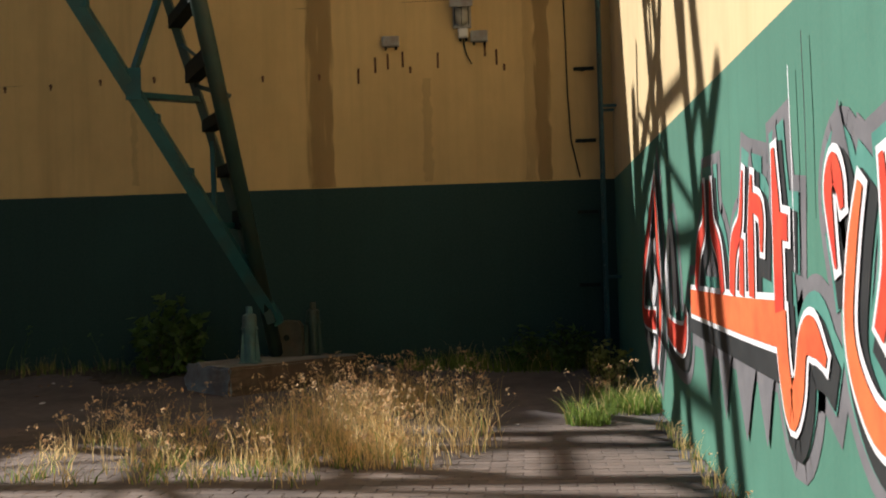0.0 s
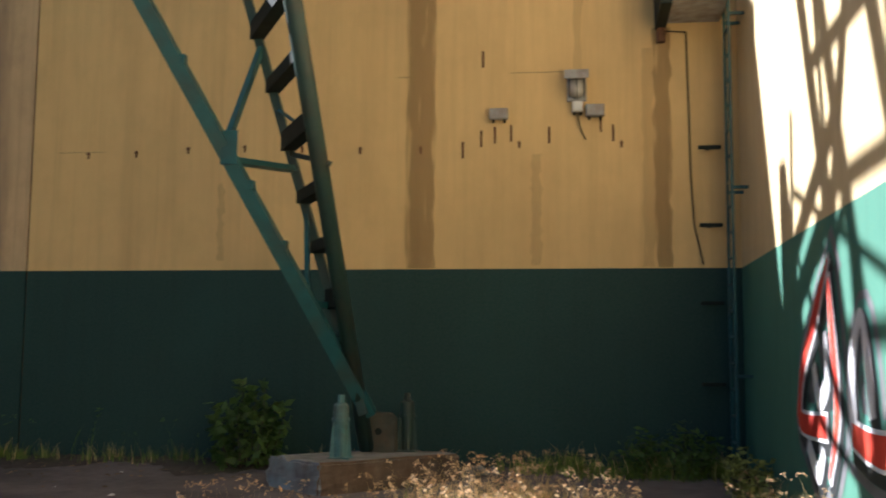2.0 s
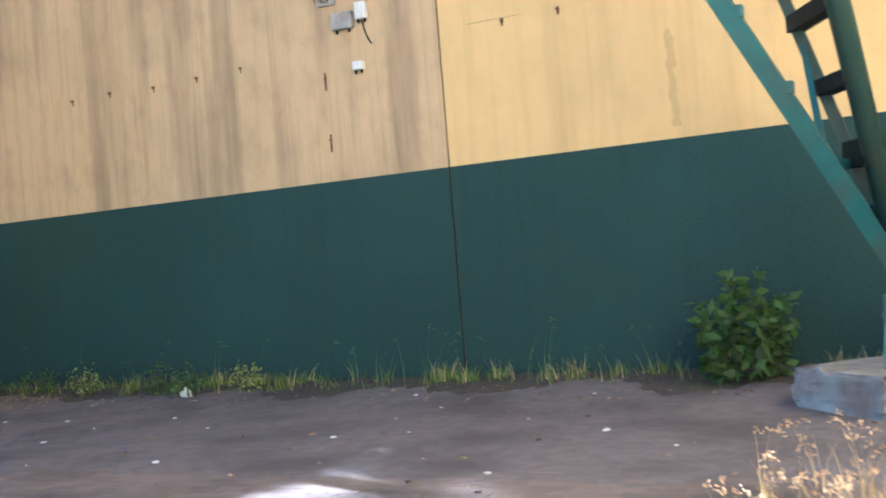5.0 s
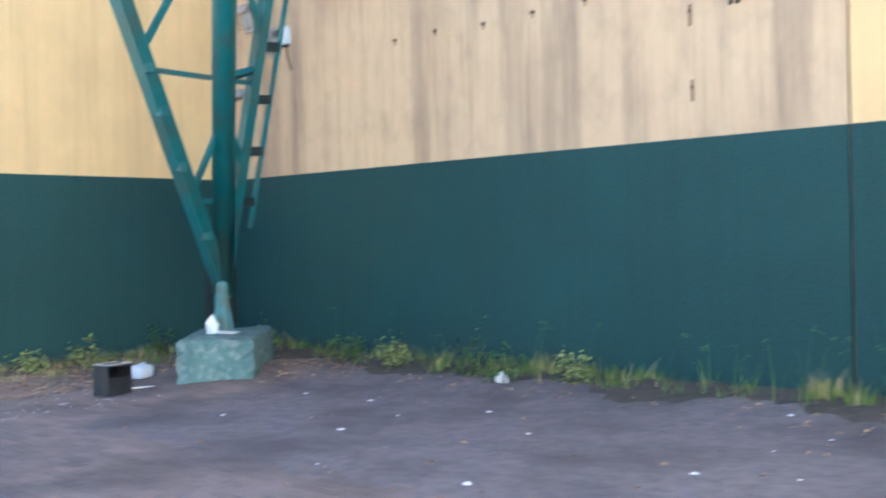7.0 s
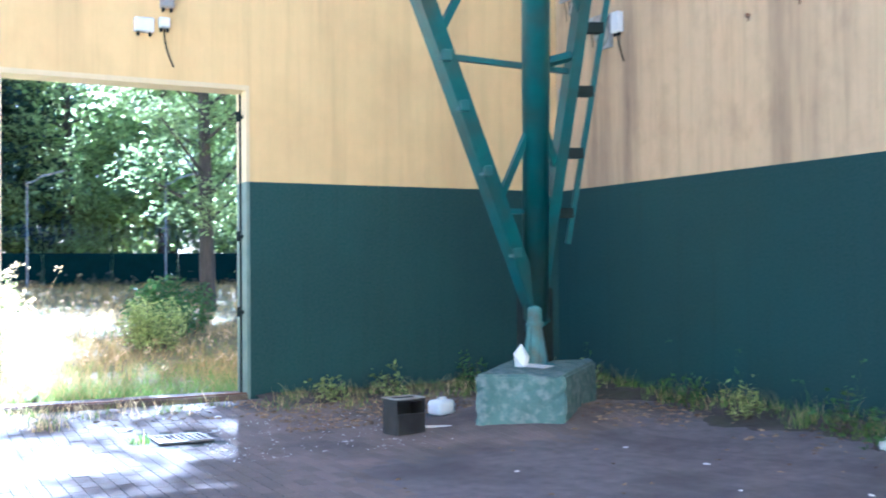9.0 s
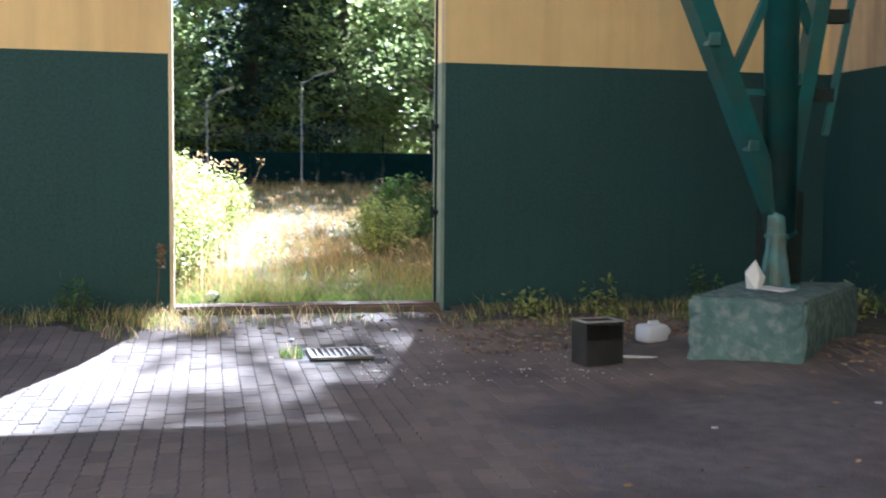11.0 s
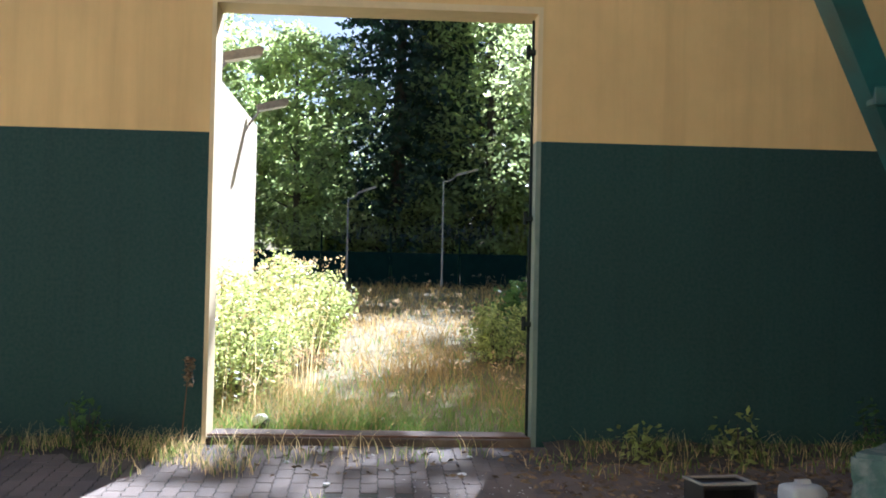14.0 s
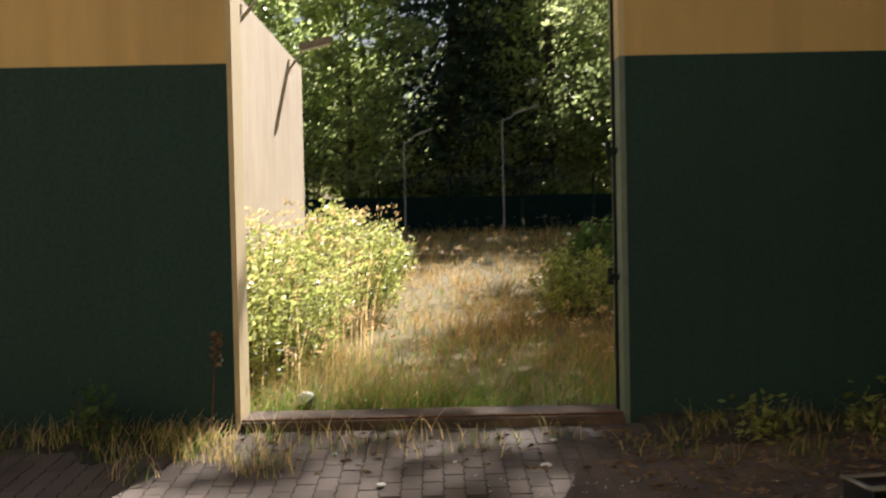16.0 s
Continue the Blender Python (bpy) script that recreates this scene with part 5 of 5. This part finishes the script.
tuft_field("thin_dry_stalks", "thin scattered dry stalks with seed heads", thin, 0.30, 0.006, [M_STRAW, M_GRASS, M_SEED], 20, 1.0, 0.5)
tuft_field("grass_tuft", "bright green grass tuft growing at the wall's foot", [(17.3, -4.9, 0.2, 350, 0.95), (17.75, -4.2, 0.28, 520, 0.9), (17.6, -3.5, 0.25, 260, 0.8)], 0.36, 0.010, [M_STRAW, M_GRASS, M_SEED], 10, 0.02, 0.7)
tuft_field("wall_foot_grass", "dry straw tufts along the foot of the graffiti wall", [(17.9, -5.3 - 0.45 * i, 0.07, 26, 0.3) for i in range(14)], 0.16, 0.008, [M_STRAW, M_GRASS, M_SEED], 11, 0.05)
rng = random.Random(5)
foot = []
for i in range(150):
    x = 0.3 + 14.2 * rng.random()
    foot.append((x, -0.12 - 0.45 * rng.random() ** 2, 0.14, int(4 + 46 * rng.random() ** 2.5), rng.uniform(0.7, 0.95)))
tuft_field("wall_foot_weeds", "straggling grass and weeds along the foot of the long wall", foot, 0.26, 0.009, [M_STRAW, M_GRASS, M_SEED], 12, 0.0)
foot = [(5.6 + 6.0 * rng.random(), -0.2 - 0.35 * rng.random(), 0.06, 2, 0.5) for i in range(24)] + [(0.8 + 4.5 * rng.random(), -0.25 - 0.3 * rng.random(), 0.06, 2, 0.5) for i in range(8)]
tuft_field("tall_weed_stalks", "tall thin dark weed stalks along the long wall", foot, 0.48, 0.007, [M_GRASS, M_GRASS, M_LEAF], 44, 0.5, 0.35)
foot = [(15.0 + 2.8 * rng.random(), -0.3 - 0.5 * rng.random(), 0.2, 45, 0.9) for i in range(28)]
tuft_field("corner_weeds", "dense green grass in the shaded wall corner", foot, 0.34, 0.010, [M_STRAW, M_GRASS, M_SEED], 13, 0.0)
foot = [(0.15 + 0.9 * rng.random() ** 1.6, -4.0 + 3.9 * rng.random(), 0.16, 22, 0.7) for i in range(70)] + [(0.15 + 0.5 * rng.random(), -8.3 + 1.6 * rng.random(), 0.15, 30, 0.6) for i in range(34)]
foot += [(0.35 + 0.9 * rng.random(), -7.1 + 0.9 * rng.random(), 0.18, 34, 0.35) for i in range(12)] + [(0.2 + 0.55 * rng.random(), -6.4 + 2.3 * rng.random(), 0.16, 9, 0.5) for i in range(26)]
tuft_field("gate_wall_weeds", "grass and low weeds along the foot of the gate wall", foot, 0.18, 0.006, [M_STRAW, M_GRASS, M_SEED], 14, 0.0, 0.7)
tuft_field("free_end_grass", "dry grass tussocks by the wall's free end", [(0.8 + 0.8 * rng.random(), -8.6 - 1.2 * rng.random(), 0.25, 60, 0.4) for i in range(16)], 0.5, 0.010, [M_STRAW, M_GRASS, M_SEED], 15, 0.1)
tuft_field("grate_tuft", "small green tuft growing beside the drain grate", [(1.85, -5.64, 0.1, 60, 0.85)], 0.14, 0.010, [M_STRAW, M_GRASS, M_SEED], 16, 0)
shrub("young_bush", "young leafy bush growing at the foot of the long wall", 12.15, -0.55, 0.08, (0.5, 0.35), 1.05, 620, 0.075, M_LEAF, 31, 15)
shrub("nettle_clump", "leafy weeds in the shaded wall corner", 17.1, -0.6, 0.08, (0.6, 0.35), 0.55, 900, 0.045, M_LEAF, 32, 20)
shrub("nettle_clump", "yellowish leafy weeds beside the graffiti wall", 17.75, -1.9, 0.02, (0.25, 0.4), 0.5, 450, 0.045, M_LEAF_L, 33, 14)
for i, (x, y) in enumerate(((1.3, -0.55), (2.9, -0.5), (3.8, -0.6), (4.9, -0.45), (6.3, -0.5), (5.6, -0.7), (0.5, -2.6), (0.45, -1.5), (0.5, -3.4), (0.35, -7.4))):
    shrub("weed", "low leafy weed rooted at the wall's foot", x, y, ground_z(x, y), (0.28, 0.2), 0.35 + 0.12 * math.sin(i * 3), 170, 0.032, M_LEAF if i % 2 else M_LEAF_L, 50 + i, 9)
dock = thing("dock_plant", "withered brown dock stalk beside the gate jamb", "plant", "", (0.22, -6.72, ground_z(0.2, -6.7)))
part("stem", tube((0, 0, 0), (0.02, 0.05, 0.62), 0.006, 0.004, 5), M_RUST, dock)
v, f = leaf_cloud(np.random.default_rng(3), [(0.02, 0.05, 0.5 + 0.05 * i) for i in range(4)], [(0.045, 0.045, 0.05)] * 4, 150, 0.02)
raw_mesh("seed_spike", v.tolist(), f.tolist(), M_LITTER, dock)

# fallen leaves and crumbs
rng = np.random.default_rng(17)
n = 2600
xy = np.concatenate([np.stack([0.25 + 1.7 * rng.random(2200) ** 1.3, -4.3 + 3.7 * rng.random(2200)], 1), np.stack([0.4 + 15 * rng.random(900), -0.25 - 1.0 * rng.random(900) ** 1.5], 1),
                     np.stack([0.2 + 0.9 * rng.random(160), -6.6 + 2.6 * rng.random(160)], 1), np.stack([2.6 + 1.0 * rng.random(250), -1.9 + 1.3 * rng.random(250)], 1), np.stack([3 + 12 * rng.random(150), -5 + 4 * rng.random(150)], 1)])
pts = on_ground(xy) + np.array([0, 0, 0.008])
v, f = leaf_cloud(rng, pts.tolist(), [(0.03, 0.03, 0.004)] * len(pts), 4600, 0.026, 0.2)
tagged(raw_mesh("fallen_leaves", v.tolist(), f.tolist(), M_LITTER), "dry fallen leaves and crumbs along the walls", "leaves", kind="stuff")


chips = on_ground(np.stack([1.0 + 2.2 * rng.random(420) ** 0.8, -5.2 + 2.0 * rng.random(420) ** 1.4], 1)) + np.array([0, 0, 0.008])
v, f = leaf_cloud(rng, chips.tolist(), [(0.02, 0.02, 0.003)] * len(chips), 420, 0.009, 0.3)
tagged(raw_mesh("stone_chips", v.tolist(), f.tolist(), M_PAPER), "pale stone chips scattered over the paving", "chips", kind="stuff")


# ---- paving ----
BW, BD, GAP = 0.1125, 0.225, 0.007      # along the gate wall, away from it, joint


def paver_mesh(w, d):
    """One interlocking paver: long sides in a zigzag that fits its neighbours, upper edges chamfered, top at z = 0."""
    x, y, c, h, o = d / 2 - GAP / 2, w / 2 - GAP / 2, 0.002, 0.03, 0.006
    stops = [(-x, o), (-x / 2, -o), (0, o), (x / 2, -o), (x, o)]
    rim = [(a, -y + k) for a, k in stops] + [(a, y + k) for a, k in reversed(stops)]
    n = len(rim)
    v = [(a, b, z) for z in (-h, -c) for a, b in rim] + [(a * (1 - c / x), b * (1 - c / y), 0) for a, b in rim]
    f = [tuple(range(2 * n, 3 * n))] + [(k + a, k + (a + 1) % n, k + n + (a + 1) % n, k + n + a) for k in (0, n) for a in range(n)]
    return v, f


pave = thing("pavement", "worn grey brown block paving with dusty joints", "paving", kind="structure")
pv, pf = paver_mesh(BW, BD)
one = bpy.data.meshes.new("paver")
one.from_pydata(pv, [], pf)
one.materials.append(M_BRICK)
near, rng = 0, random.Random(2)
vs, fs = [], []
row = 0
y = -15.0
while y < -0.75:
    x = 0.22 + (BD / 2 if row % 2 else 0)
    while x < 17.85:
        if not (abs(x - 1.82) < 0.32 and abs(y + 5.27) < 0.29):
            z = ground_z(x, y) + rng.gauss(0, 0.0007) + 0.0035
            tilt = ((ground_z(x + 0.05, y) - ground_z(x - 0.05, y)) * 10 + rng.gauss(0, 0.004), (ground_z(x, y + 0.05) - ground_z(x, y - 0.05)) * 10 + rng.gauss(0, 0.004))
            if 0.2 < x < 4.2 and -6.7 < y < -4.9 and near < 300:
                o = new("paver", one)
                o.parent = pave
                o.location, o.rotation_euler = (x, y, z), (tilt[1], -tilt[0], 0)
                near += 1
            elif x < 14.4 or y < -2.5:
                k = len(vs)
                vs += [(x + a, y + b, z + c + a * tilt[0] + b * tilt[1]) for a, b, c in pv]
                fs += [tuple(k + q for q in face) for face in pf]
        x += BD
    y += BW
    row += 1
tagged(raw_mesh("paving_field", vs, fs, M_BRICKS, pave), kind="stuff")
